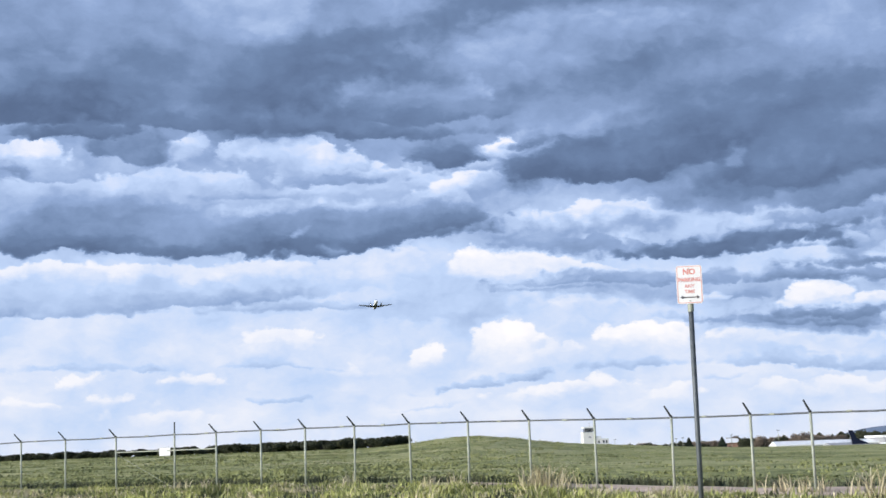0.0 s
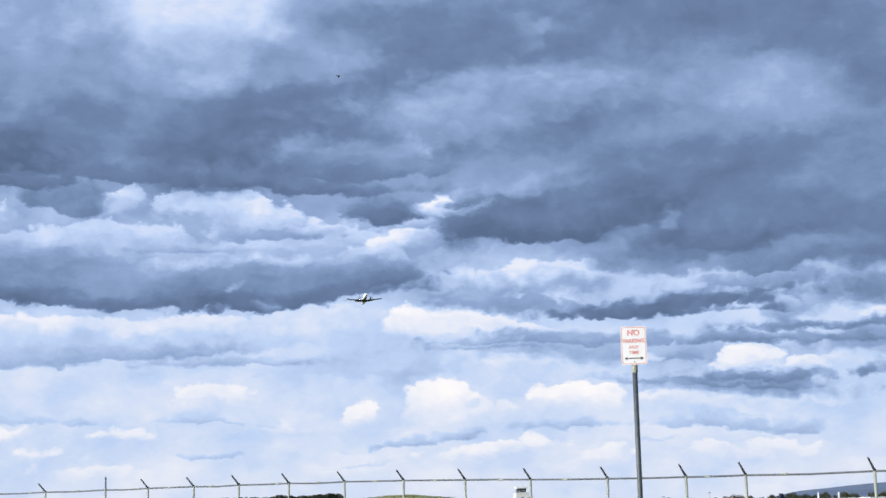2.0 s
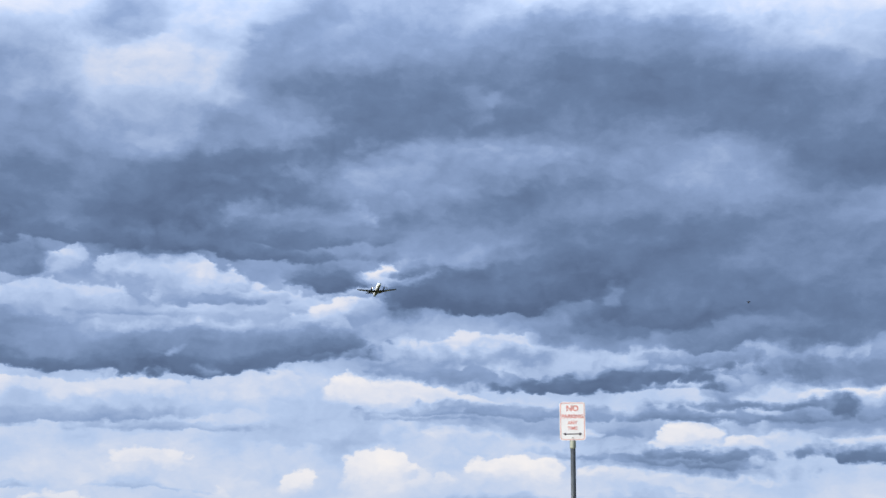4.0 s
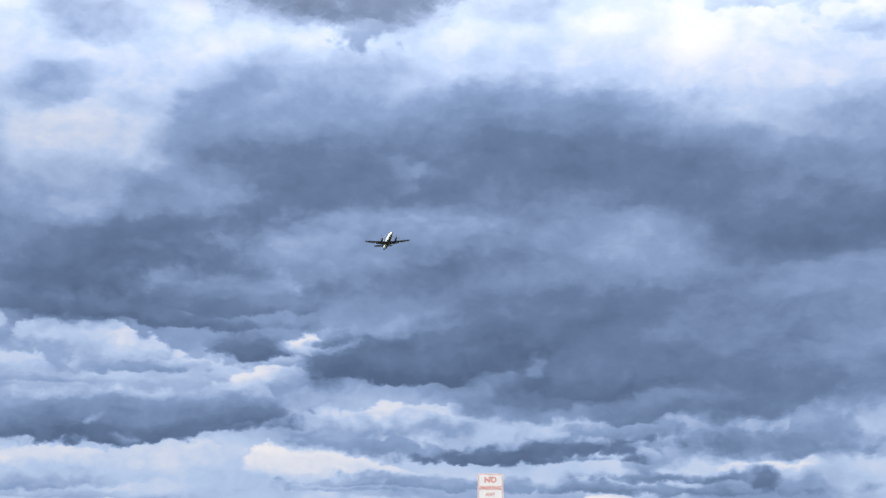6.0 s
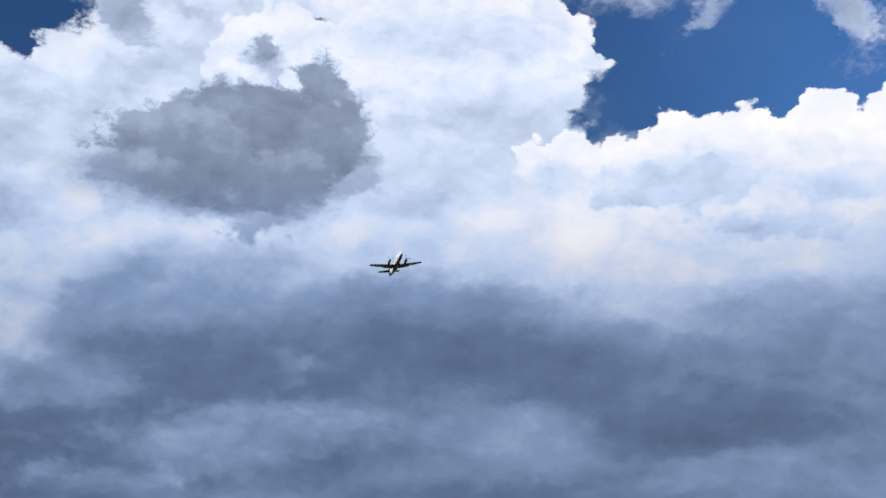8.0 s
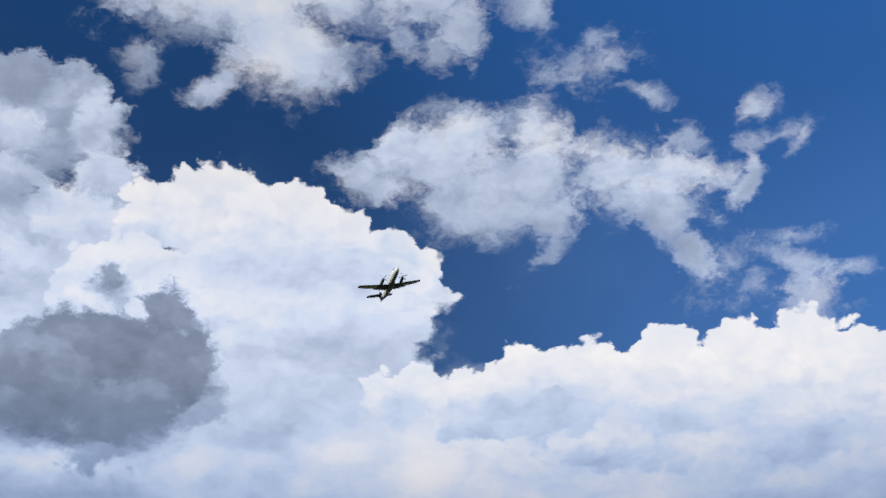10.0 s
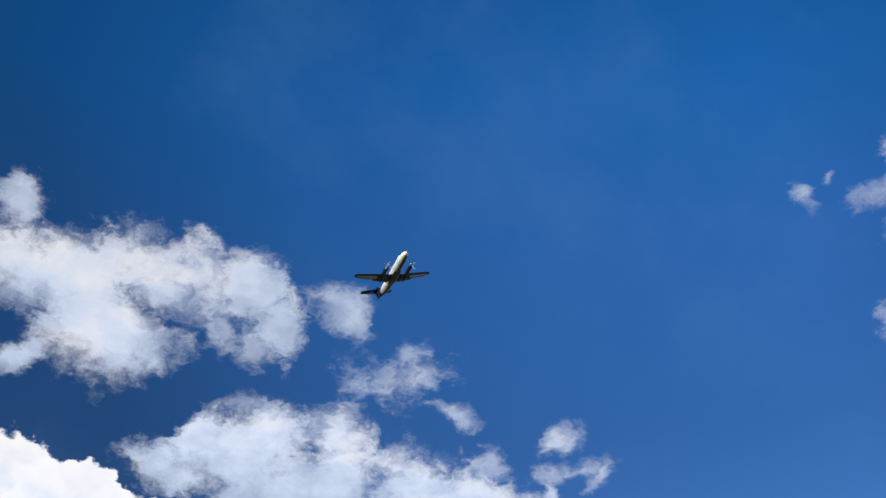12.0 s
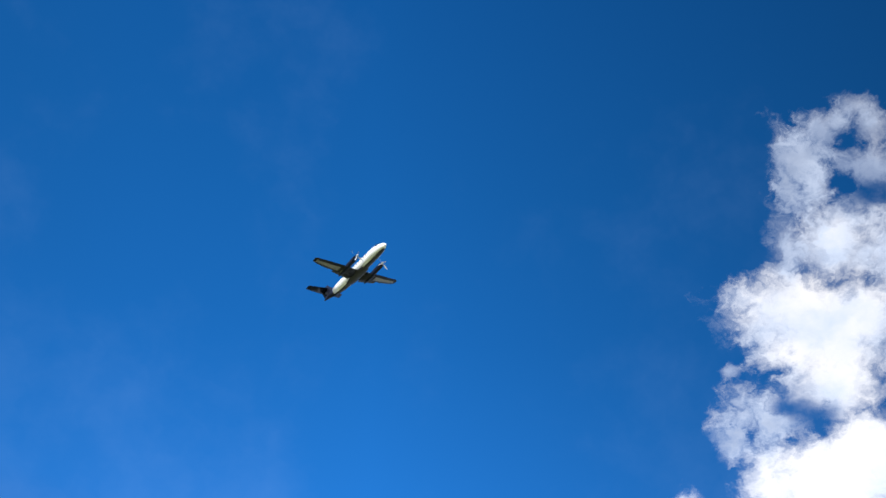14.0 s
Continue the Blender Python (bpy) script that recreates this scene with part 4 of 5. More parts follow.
def build_sign():
    s = thing("parking_sign", "white no-parking sign with red lettering on a tall grey steel pole", "road sign", pose(2.985, 18.2, 0, 0, 0, -10))
    part("pole", tube(bmesh.new(), (0, 0.035, -0.3), (0, 0.035, 3.50), 0.03, n=16), STEEL_DARK, s, "round galvanised pole", True)
    part("pole_cap", tube(bmesh.new(), (0, 0.035, 3.50), (0, 0.035, 3.525), 0.031, 0.02, 16), STEEL, s)
    part("bracket", box(bmesh.new(), -0.045, 0.045, 0.002, 0.03, 3.30, 3.335, 0.003), STEEL, s)
    part("bracket", box(bmesh.new(), -0.045, 0.045, 0.002, 0.03, 3.46, 3.49, 0.003), STEEL, s)
    part("collar", tube(bmesh.new(), (0, 0.035, 3.12), (0, 0.035, 3.21), 0.036, n=16), STEEL, s)
    plate = part("plate", rounded_plate(0.305, 0.457, 0.003, 0.032), SIGN_WHITE, s, "white reflective plate with rounded corners")
    plate.matrix_basis = pose(0, 0, 3.44, 0, 0, 0)
    part("border", rounded_frame(0.287, 0.439, 0.001, 0.026, 0.007), FADED, plate)
    letters("NO", 0.092, FADED, plate, (0, -0.0015, 0.150), bold=0.003)
    letters("PARKING", 0.062, FADED, plate, (0, -0.0015, 0.055), bold=0.002)
    letters("ANY", 0.056, FADED, plate, (0, -0.0015, -0.020), bold=0.001)
    letters("TIME", 0.056, FADED, plate, (0, -0.0015, -0.085), bold=0.001)
    bm = box(bmesh.new(), -0.085, 0.085, -0.0022, 0, -0.158, -0.146)
    for sx in (-1, 1):
        a = [bm.verts.new((sx * 0.115, y, -0.152)) for y in (-0.0022, 0)]
        b = [bm.verts.new((sx * 0.08, y, -0.132)) for y in (-0.0022, 0)]
        c = [bm.verts.new((sx * 0.08, y, -0.172)) for y in (-0.0022, 0)]
        bm.faces.new((a[0], b[0], c[0]))
        bm.faces.new((a[0], a[1], b[1], b[0]))
        bm.faces.new((a[0], c[0], c[1], a[1]))
    part("arrow", bm, BLACK, plate, "double-headed dark arrow")
    for z in (0.185, -0.195):
        part("bolt", tube(bmesh.new(), (0, -0.006, z), (0, 0.0, z), 0.008, n=8), STEEL, plate)


build_sign()


# ---- airfield fence ----
POSTS = [(-25.4, 76.6), (-22.4, 74.3), (-19.5, 72.06), (-17.0, 70.14), (-14.26, 67.99), (-11.33, 65.68), (-9.31, 64.07), (-7.29, 62.42), (-5.39, 60.83), (-3.36, 59.1),
         (-1.2, 57.2), (0.89, 55.27), (2.98, 53.28), (5.02, 51.25), (7.2, 48.93), (9.25, 46.6), (10.66, 44.86), (13.5, 42.0), (15.7, 39.9)]
FENCE_H = 2.31
BRACED = 5      # the straight-topped line post between two mid rails


def build_fence():
    fence = thing("security_fence", "galvanised steel airfield fence with angled top arms", "fence")
    tops = []
    for i, (x, y) in enumerate(POSTS):
        z = 0.36 * sigmoid((4 - x) / 2.5)
        lean = Vector((random.uniform(-0.03, 0.03), random.uniform(-0.03, 0.03), 0))
        top = Vector((x, y, z + FENCE_H)) + lean
        tops.append(top)
        bm = tube(bmesh.new(), (x, y, z - 0.4), top, 0.041, n=10)
        tube(bm, top, top + Vector((0, 0, 0.035)), 0.047, 0.03, 10)
        post = part("post", bm, STEEL, fence, "", True)
        if i == BRACED:
            arm = tube(bmesh.new(), top, top + Vector((0, 0, 0.5)), 0.032, n=8)
        else:
            arm = tube(bmesh.new(), top + Vector((0, 0, -0.02)), top + Vector((-0.25, -0.28, 0.33)), 0.038, 0.026, 8)
        part("barb_arm", arm, STEEL_DARK, post)
    for i, (a, b) in enumerate(zip(tops, tops[1:])):
        drop = Vector((0, 0, -0.035))
        # rails sag a little and meet in sleeves
        mid = (a + b) / 2 + drop + Vector((0, 0, random.uniform(-0.035, 0.01)))
        bm = tube(bmesh.new(), a + drop, mid, 0.028, n=8)
        tube(bm, mid, b + drop, 0.028, n=8)
        k = random.uniform(0.2, 0.8)
        s = (a + drop).lerp(b + drop, k)
        part("top_rail", bm, STEEL_DARK, fence)
        part("rail_sleeve", tube(bmesh.new(), s - (b - a).normalized() * 0.09, s + (b - a).normalized() * 0.09, 0.034, n=8), STEEL, fence)
    for i in (BRACED - 1, BRACED):
        a, b = (tops[j] - Vector((0, 0, 0.69)) for j in (i, i + 1))
        part("brace_rail", tube(bmesh.new(), a, b, 0.024, n=8), STEEL, fence)
    a, b = tops[BRACED - 1] - Vector((0, 0, 0.75)), tops[BRACED] - Vector((0, 0, 2.3))
    part("truss_rod", tube(bmesh.new(), a, b, 0.006, n=6), STEEL, fence)
    # small blank plate wired beside the braced post
    d = (tops[BRACED] - tops[BRACED - 1]).normalized()
    c = tops[BRACED] - d * 0.56 - Vector((0, 0, 0.73))
    plate = thing("fence_notice", "small blank white notice plate wired to the fence", "notice", Matrix.Translation(c + Vector((-0.03, -0.05, 0))) @ pose(0, 0, 0, 0, 0, -18))
    part("plate", rounded_plate(0.52, 0.34, 0.004, 0.04), WHITE, plate)
    part("wire_tie", tube(bmesh.new(), (-0.17, 0.004, 0.13), (-0.17, 0.06, 0.13), 0.004, n=6), STEEL, plate)
    part("wire_tie", tube(bmesh.new(), (0.17, 0.004, 0.13), (0.17, 0.06, 0.13), 0.004, n=6), STEEL, plate)


build_fence()


# ---- control tower ----
def build_tower():
    t = thing("control_tower", "white airfield control tower with a dark glazed cab", "control tower", pose(65.6, 700, -6, 0, 0, 6))
    part("shaft", box(bmesh.new(), -2.9, 2.9, -2.9, 2.9, 0, 12.9, 0.08), CONCRETE, t, "white walls")
    part("cornice", box(bmesh.new(), -3.05, 3.05, -3.05, 3.05, 12.9, 13.2, 0.05), WHITE, t)
    part("cab", box(bmesh.new(), -2.0, 2.0, -2.0, 2.0, 13.2, 14.9, 0.05), GLASS, t, "dark glass cab")
    for i in range(5):
        part("mullion", box(bmesh.new(), -2.03 + i * 0.99, -1.97 + i * 0.99, -2.06, -1.98, 13.2, 14.9), WHITE, t)
    part("cab_roof", box(bmesh.new(), -2.5, 2.5, -2.5, 2.5, 14.9, 15.6, 0.12), WHITE, t)
    part("aerial", tube(bmesh.new(), (0.6, 0, 15.6), (0.6, 0, 17.2), 0.05, n=6), STEEL_DARK, t)
    part("window", box(bmesh.new(), -0.4, 0.7, -2.95, -2.88, 10.6, 11.3), GREY, t)
    part("annex", box(bmesh.new(), 3.0, 8.5, -3, 3, 0, 10.2, 0.06), CONCRETE, t, "lower white wing")
    part("annex_step", box(bmesh.new(), 3.0, 5.2, -2.6, 2.6, 10.2, 11.3, 0.06), WHITE, t)
    for x in (3.7, 5.9, 7.2):
        part("window", box(bmesh.new(), x, x + 0.7, -3.06, -2.98, 8.2, 9.3), GLASS, t)


build_tower()


# ---- hangars and terminal beyond the rise ----
def gabled(name, label, x0, x1, y, z0, eave, peak, depth, wall, roof, m=None):
    """A long shed with its ridge along x."""
    h = thing(name, label, "hangar", pose((x0 + x1) / 2, y, z0, 0, 0, 0))
    w = (x1 - x0) / 2
    part("wall", box(bmesh.new(), -w, w, -depth / 2, depth / 2, 0, eave), wall, h)
    bm = bmesh.new()
    ring = lambda x: [(x, -depth / 2 - 0.6, eave), (x, -depth / 2 - 0.6, eave + 0.25), (x, 0, peak), (x, depth / 2 + 0.6, eave + 0.25), (x, depth / 2 + 0.6, eave)]
    bm = loft([ring(-w - 0.4), ring(w + 0.4)])
    part("roof", bm, roof, h)
    return h


def build_airport():
    a = gabled("long_hangar", "long low hangar with a pale metal roof", 137.5, 166, 648, -6, 4.3, 6.2, 14, CONCRETE, ROOF)
    for i in range(5):
        part("hangar_door", box(bmesh.new(), -13.5 + i * 5.4, -8.7 + i * 5.4, -7.15, -7.02, 0, 3.6), WHITE, a)
    b = gabled("low_shed", "low shed with a weathered grey roof", 156, 166.5, 632, -6, 3.9, 4.9, 12, GREY, GREY)
    part("door", box(bmesh.new(), -2, 2, -6.12, -6.02, 0, 3.2), WHITE, b)
    c = gabled("pale_hangar", "wide hangar with a pale green-white roof", 170, 190, 690, -6, 4.2, 6.0, 30, CONCRETE, ROOF)
    part("door", box(bmesh.new(), -7, 7, -15.15, -15.02, 0, 3.8), GREY, c)
    t = thing("terminal", "flat-roofed grey and white terminal building", "building", pose(205, 680, -6, 0, 0, 0))
    t.scale = (1.0, 1.0, 0.76)
    part("wall", box(bmesh.new(), -16, 30, -14, 14, 0, 8.4, 0.05), GREY, t, "grey clad upper wall")
    part("roof", box(bmesh.new(), -16.8, 30.8, -14.8, 14.8, 8.4, 9.6, 0.05), ROOF, t)
    part("lower_roof", box(bmesh.new(), -18, 26, -22, -14.02, 4.6, 5.5, 0.05), ROOF, t)
    part("lower_wall", box(bmesh.new(), -17.5, 25.5, -21.5, -14.02, 0, 4.6), CONCRETE, t)
    for x in (-10.5, -4.5):
        part("white_panel", box(bmesh.new(), x, x + 4, -14.12, -14.02, 5.6, 8.2), WHITE, t)
    for x in (-13.0, -4.0):
        part("flue", tube(bmesh.new(), (x, -10, 9.6), (x, -10, 13.0), 0.35, n=10), WHITE, t)
    w = thing("white_block", "white flat-roofed block with tall dark windows", "building", pose(209, 640, -6, 0, 0, 0))
    w.scale = (1.0, 1.0, 0.72)
    part("wall", box(bmesh.new(), -6, 12, -6, 6, 0, 10.0, 0.06), WHITE, w)
    part("parapet", box(bmesh.new(), -6.2, 12.2, -6.2, 6.2, 10.0, 10.4, 0.05), WHITE, w)
    for i in range(4):
        part("window", box(bmesh.new(), -5 + i * 1.9, -3.9 + i * 1.9, -6.08, -5.98, 4.6, 7.2), GLASS, w)
    h = gabled("brick_house", "small brown-walled house with a pale roof", 129.5, 136, 720, -6, 6.2, 8.2, 9, BRICK, ROOF)
    part("window", box(bmesh.new(), -1.5, 0, -4.58, -4.48, 3, 4.6), GLASS, h)
    tail = thing("parked_airliner", "parked airliner with a dark tail fin seen over the rise", "aeroplane", pose(164.5, 615, -6, 0, 0, 0))
    sec = lambda x0, x1, z, t: [(x0, -t, z), (x1, -t * 0.6, z), (x1, t * 0.6, z), (x0, t, z)]
    part("tail_fin", loft([sec(-3.0, 4.0, 4.2, 0.25), sec(-3.2, -1.0, 6.6, 0.2), sec(-4.2, -2.4, 9.7, 0.12)]), NAVY, tail, "dark swept fin")
    part("tailplane", box(bmesh.new(), -3.4, -1.2, -3.5, 3.5, 3.4, 3.6, 0.05), NAVY, tail)
    rings = []
    for x, r, z in ((-4.5, 0.15, 3.6), (-2, 0.7, 3.3), (2, 1.2, 2.8), (8, 1.4, 2.6), (18, 1.4, 2.6), (21, 0.9, 2.4), (22.5, 0.2, 2.2)):
        rings.append([(x, r * math.cos(k * math.pi / 6), z + r * math.sin(k * math.pi / 6)) for k in range(12)])
    part("fuselage", loft(rings), NAVY, tail, "", True)
    for y in (-1.6, 1.6):
        part("wheel", tube(bmesh.new(), (7, y - 0.15, 0.4), (7, y + 0.15, 0.4), 0.4, n=12), BOOT, tail)
        part("strut", tube(bmesh.new(), (7, y, 0.4), (7, y * 0.5, 2.0), 0.1, n=6), STEEL, tail)
    part("nose_gear", tube(bmesh.new(), (19, 0, 0.0), (19, 0, 2.0), 0.12, n=6), STEEL, tail)
    for i, (x, y, hh) in enumerate(((101, 655, 9), (128, 690, 9.6), (151, 700, 11), (167.5, 640, 9.4), (120, 800, 9), (84, 760, 9.5))):
        lp = thing("apron_light", "slender apron light mast", "light mast", pose(x, y, -6), "apron light masts")
        part("mast", tube(bmesh.new(), (0, 0, 0), (0, 0, hh), 0.16, 0.09, 8), STEEL, lp)
        part("lamp_head", box(bmesh.new(), -0.6, 0.6, -0.25, 0.25, hh, hh + 0.25, 0.05), STEEL_DARK, lp)


build_airport()


# ---- trees ----
def crown_mesh(rng, w, h, n, leaf, dark_base=0.15, cone=False):
    """A crown of many small leaf clumps: crossed quads with random turns in an uneven outline."""
    vs, fs = [], []
    lobes = [(rng.uniform(-0.5, 0.5) * w, rng.uniform(-0.4, 0.4) * w, rng.uniform(0.25, 0.85) * h, rng.uniform(0.3, 0.55)) for _ in range(7)]
    for _ in range(n):
        if cone:
            z = h * rng.random() ** 1.5
            r = 0.5 * w * (1 - z / h) * math.sqrt(rng.random()) * rng.uniform(0.75, 1.15) + 0.05
            a = rng.uniform(0, 2 * math.pi)
            c = Vector((r * math.cos(a), r * math.sin(a), z))
        else:
            lx, ly, lz, lr = rng.choice(lobes)
            d = Vector((rng.gauss(0, 1), rng.gauss(0, 1), rng.gauss(0, 1))).normalized() * (rng.random() ** 0.4)
            c = Vector((lx + d.x * lr * w * 0.55, ly + d.y * lr * w * 0.55, max(dark_base * h * rng.random(), lz + d.z * lr * h * 0.55)))
        q = Euler((rng.uniform(0, 3), rng.uniform(0, 3), rng.uniform(0, 3))).to_matrix()
        s = leaf * rng.uniform(0.6, 1.4)
        for u, v in (((1, 0, 0), (0, 1, 0)), ((0, 1, 0), (0, 0, 1))):
            u, v = q @ Vector(u) * s, q @ Vector(v) * s * 0.6
            k = len(vs)
            vs += [c - u, c + v, c + u, c - v]
            fs.append((k, k + 1, k + 2, k + 3))
    me = bpy.data.meshes.new("crown")
    me.from_pydata(vs, [], fs)
    return me


def tree_kind(name, label, seed, w, h, n, leaf, mat, cone=False, category="tree"):
    rng = random.Random(seed)
    t = thing(name, label, category)
    bm = tube(bmesh.new(), (0, 0, -0.3), (0, 0, h * 0.5), 0.045 * h, 0.02 * h, 8)
    if not cone:
        for _ in range(5):
            a = rng.uniform(0, 6.28)
            tube(bm, (0, 0, h * rng.uniform(0.2, 0.4)), (math.cos(a) * w * 0.35, math.sin(a) * w * 0.35, h * rng.uniform(0.5, 0.8)), 0.018 * h, 0.006 * h, 5)
    else:
        tube(bm, (0, 0, h * 0.5), (0, 0, h * 0.97), 0.02 * h, 0.004 * h, 6)
    part("trunk", bm, BARK, t)
    me = crown_mesh(rng, w, h, n, leaf, cone=cone)
    me.materials.append(mat)
    c = new("crown", me)
    c.parent = t
    return t


def build_trees():
    rng = random.Random(5)
    kinds = [tree_kind("conifer", "dark conifer standing by the airfield", 1, 9.0, 8.6, 2200, 0.5, CONIFER, True),
             tree_kind("broadleaf_tree", "dark broadleaf tree behind the hangars", 2, 9.0, 10.0, 1500, 0.5, LEAF),
             tree_kind("bare_tree", "brownish bare-twigged tree behind the hangars", 3, 10.0, 10.5, 1600, 0.4, LEAF_TAN)]
    kinds[0].matrix_basis = pose(117.5, 655, -6)
    kinds[1].matrix_basis = pose(137.5, 700, -6, 0, 0, 40)
    kinds[2].matrix_basis = pose(150, 730, -6, 0, 0, 80)
    kinds[1].scale, kinds[2].scale = (0.78, 0.78, 0.78), (0.85, 0.85, 0.85)
    copy_thing(kinds[0], pose(103.5, 655, -6, 0, 0, 70))
    m = copy_thing(kinds[0], pose(110.0, 690, -6.6, 0, 0, 150))
    m.scale = (0.75, 0.75, 0.72)
    for k in range(34):
        x = 138 + k * 1.65 + rng.uniform(-1.5, 1.5)
        ob = copy_thing(kinds[rng.choice((1, 2, 2))], pose(x, 735 + rng.uniform(-15, 60), -6, 0, 0, rng.uniform(0, 360)))
        s = rng.uniform(0.62, 0.9)
        ob.scale = (s, s, s * rng.uniform(0.85, 1.1))
    for k in range(26):
        ob = copy_thing(kinds[rng.choice((0, 1, 1))], pose(204 + k * 2.6 + rng.uniform(-1, 1), 800 + rng.uniform(0, 40), -6, 0, 0, rng.uniform(0, 360)))
        s = rng.uniform(0.75, 1.0)
        ob.scale = (s, s, s)
    for k in range(46):     # small dark trees on the skyline beyond the airfield
        ob = copy_thing(kinds[rng.choice((1, 2))], pose(88 + k * 3.1 + rng.uniform(-2, 2), 960 + rng.uniform(0, 60), -6.5, 0, 0, rng.uniform(0, 360)))
        s = rng.uniform(0.6, 0.85)
        ob.scale = (s * 1.2, s, s)
    # hedge of dark scrub along the rise
    base = tree_kind("scrub_bush", "dark dense scrub bush on the grassy rise", 8, 4.2, 2.6, 1500, 0.2, LEAF, False, "bush")
    tagged(base, group="scrub along the rise")
    first = True
    for k in range(84):
        x = -104 + k * 1.152 + rng.uniform(-0.5, 0.5)
        y = 258 + rng.uniform(-3, 8)
        s = rng.uniform(0.82, 0.94) * (0.70 + 0.28 * sigmoid((x + 38) / 10))
        m = pose(x, y, ground_z(x, y) - 0.35, 0, 0, rng.uniform(0, 360))
        ob = base if first else copy_thing(base, m)
        ob.matrix_basis = m
        first = False
        ob.scale = (s * 1.25, s * 1.25, s)


build_trees()


# ---- far hills ----
def build_hills():
    for name, label, y, prof in (("backdrop_ridge", "distant wooded ridge with blue haze in its colour", 4400, lambda x: 20 * math.exp(-((x - 1560) / 200) ** 2) + 30 * sigmoid((x - 1200) / 36)),
                                 ("backdrop_hill", "distant dark wooded hillside with blue haze in its colour", 3600, lambda x: 13 * sigmoid((x - 960) / 45) + 16 * sigmoid((x - 1150) / 50))):
        bm = bmesh.new()
        rows = []
        for j in range(5):
            row = []
            for i in range(120):
                x = 300 + i * 26
                z = prof(x) * (0, 0.55, 0.85, 1, 0.2)[j] + (2.2 * noise.noise((x * 0.012, j, y)) if 0 < j else 0) - 7
                row.append(bm.verts.new((x, y + j * 90, z)))
            rows.append(row)
        for a, b in zip(rows, rows[1:]):
            for i in range(119):
                bm.faces.new((a[i], a[i + 1], b[i + 1], b[i]))
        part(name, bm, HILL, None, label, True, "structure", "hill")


build_hills()


# ---- rough grass and weeds by the fence ----
def fence_y(x):
    return float(np.interp(x, [p[0] for p in POSTS], [p[1] for p in POSTS]))


def blades(name, label, mat, spots, seed, wide=1.0):
    """Tufts of bent blades; each spot: x, y, height, count, spread."""
    rng = random.Random(seed)
    vs, fs = [], []
    for x, y, h, n, spread in spots:
        z = ground_z(x, y)
        for _ in range(n):
            bx, by = x + rng.gauss(0, spread * 0.5), y + rng.gauss(0, spread * 0.5)
            a = rng.uniform(0, 2 * math.pi)
            hh = h * rng.uniform(0.45, 1.1)
            out = hh * rng.uniform(0.15, 1.1)
            w = rng.uniform(0.010, 0.024) * wide
            dx, dy = math.cos(a), math.sin(a)
            px, py = -dy * w, dx * w
            k = len(vs)
            vs += [(bx - px, by - py, z - 0.03), (bx + px, by + py, z - 0.03),
                   (bx + dx * out * 0.35 + px * 0.8, by + dy * out * 0.35 + py * 0.8, z + hh * 0.6), (bx + dx * out * 0.35 - px * 0.8, by + dy * out * 0.35 - py * 0.8, z + hh * 0.6),
                   (bx + dx * out, by + dy * out, z + hh)]
            fs += [(k, k + 1, k + 2, k + 3), (k + 3, k + 2, k + 4)]
    me = bpy.data.meshes.new(name)
    me.from_pydata(vs, [], fs)
    me.materials.append(mat)
    return tagged(new(name, me), label, "grass", "", "stuff")


def build_weeds():
    rng = random.Random(11)
    green, dry, dark, field = [], [], [], []
    for _ in range(5200):
        x = rng.uniform(-26, 18)
        y = fence_y(x) + rng.uniform(-17, 1.2)
        n = noise.noise((x * 0.35, y * 0.35, 3.0))
        clump = noise.noise((x * 0.85, y * 0.5, 5.0))
        if x > 3.0 and y > fence_y(x) - 5.0 and rng.random() < 0.96 or clump < -0.1 and rng.random() < 0.55:
            continue
        h = rng.uniform(0.05, 0.15) + 0.22 * max(0, n) + 0.42 * max(0, clump)
        if clump < 0.05 and rng.random() < 0.35:
            dark.append((x, y, h * 1.2, 12, 0.4))
            continue
        (dry if n < -0.18 or rng.random() < 0.16 else green).append((x, y, h, rng.randint(9, 16), 0.42))
    for x, dy, h, n, s in ((3.4, -1.0, 0.95, 90, 0.5), (3.0, -1.2, 0.85, 60, 0.5), (3.9, -0.9, 0.75, 60, 0.5), (10.7, -5.6, 0.85, 60, 0.5), (11.5, -5.2, 1.0, 80, 0.6), (13.4, -2.5, 0.8, 60, 0.5),
                           (-3.6, -1.0, 0.62, 30, 0.4), (0.3, -1.0, 0.6, 30, 0.4), (-10.8, -1.1, 0.5, 26, 0.4), (-9.6, -1.0, 0.48, 26, 0.4), (9.7, -0.8, 0.55, 40, 0.5), (10.4, -1.1, 0.6, 40, 0.5), (-0.5, -1.0, 0.5, 20, 0.3)):
        dry.append((x, fence_y(x) + dy, h, n, s))
    for _ in range(420):    # dark row of growth past the track
        x = rng.uniform(-26, 22)
        dark.append((x, fence_y(x) + 7.0 + rng.uniform(-0.8, 1.0), rng.uniform(0.18, 0.42), 14, 0.35))
    for _ in range(5200):
        y = 58 + 195 * rng.random() ** 1.4
        x = rng.uniform(-0.32, 0.36) * y
        if y < fence_y(x) + 6:
            continue
        n = noise.noise((x * 0.06, y * 0.03, 7.0))
        if rng.random() > 0.12 + 0.88 * sigmoid((8 - x * 110 / y) / 6):
            continue
        big = 0.7 + 0.3 * sigmoid((-x - 5) / 8)
        field.append((x, y, (rng.uniform(0.04, 0.12) + 0.20 * max(0, n)) * big, 16, 0.6 + 0.9 * rng.random()))
    blades("weeds", "green weeds growing along the fence", WEED, green, 1)
    blades("dry_grass", "pale dry grass tufts along the fence", STRAW, dry, 2)
    blades("dark_growth", "dark low growth beyond the dirt track", LEAF, dark, 3)
    blades("field_grass", "uneven clumps of grass on the airfield", TUSSOCK, field, 4, 4.0)


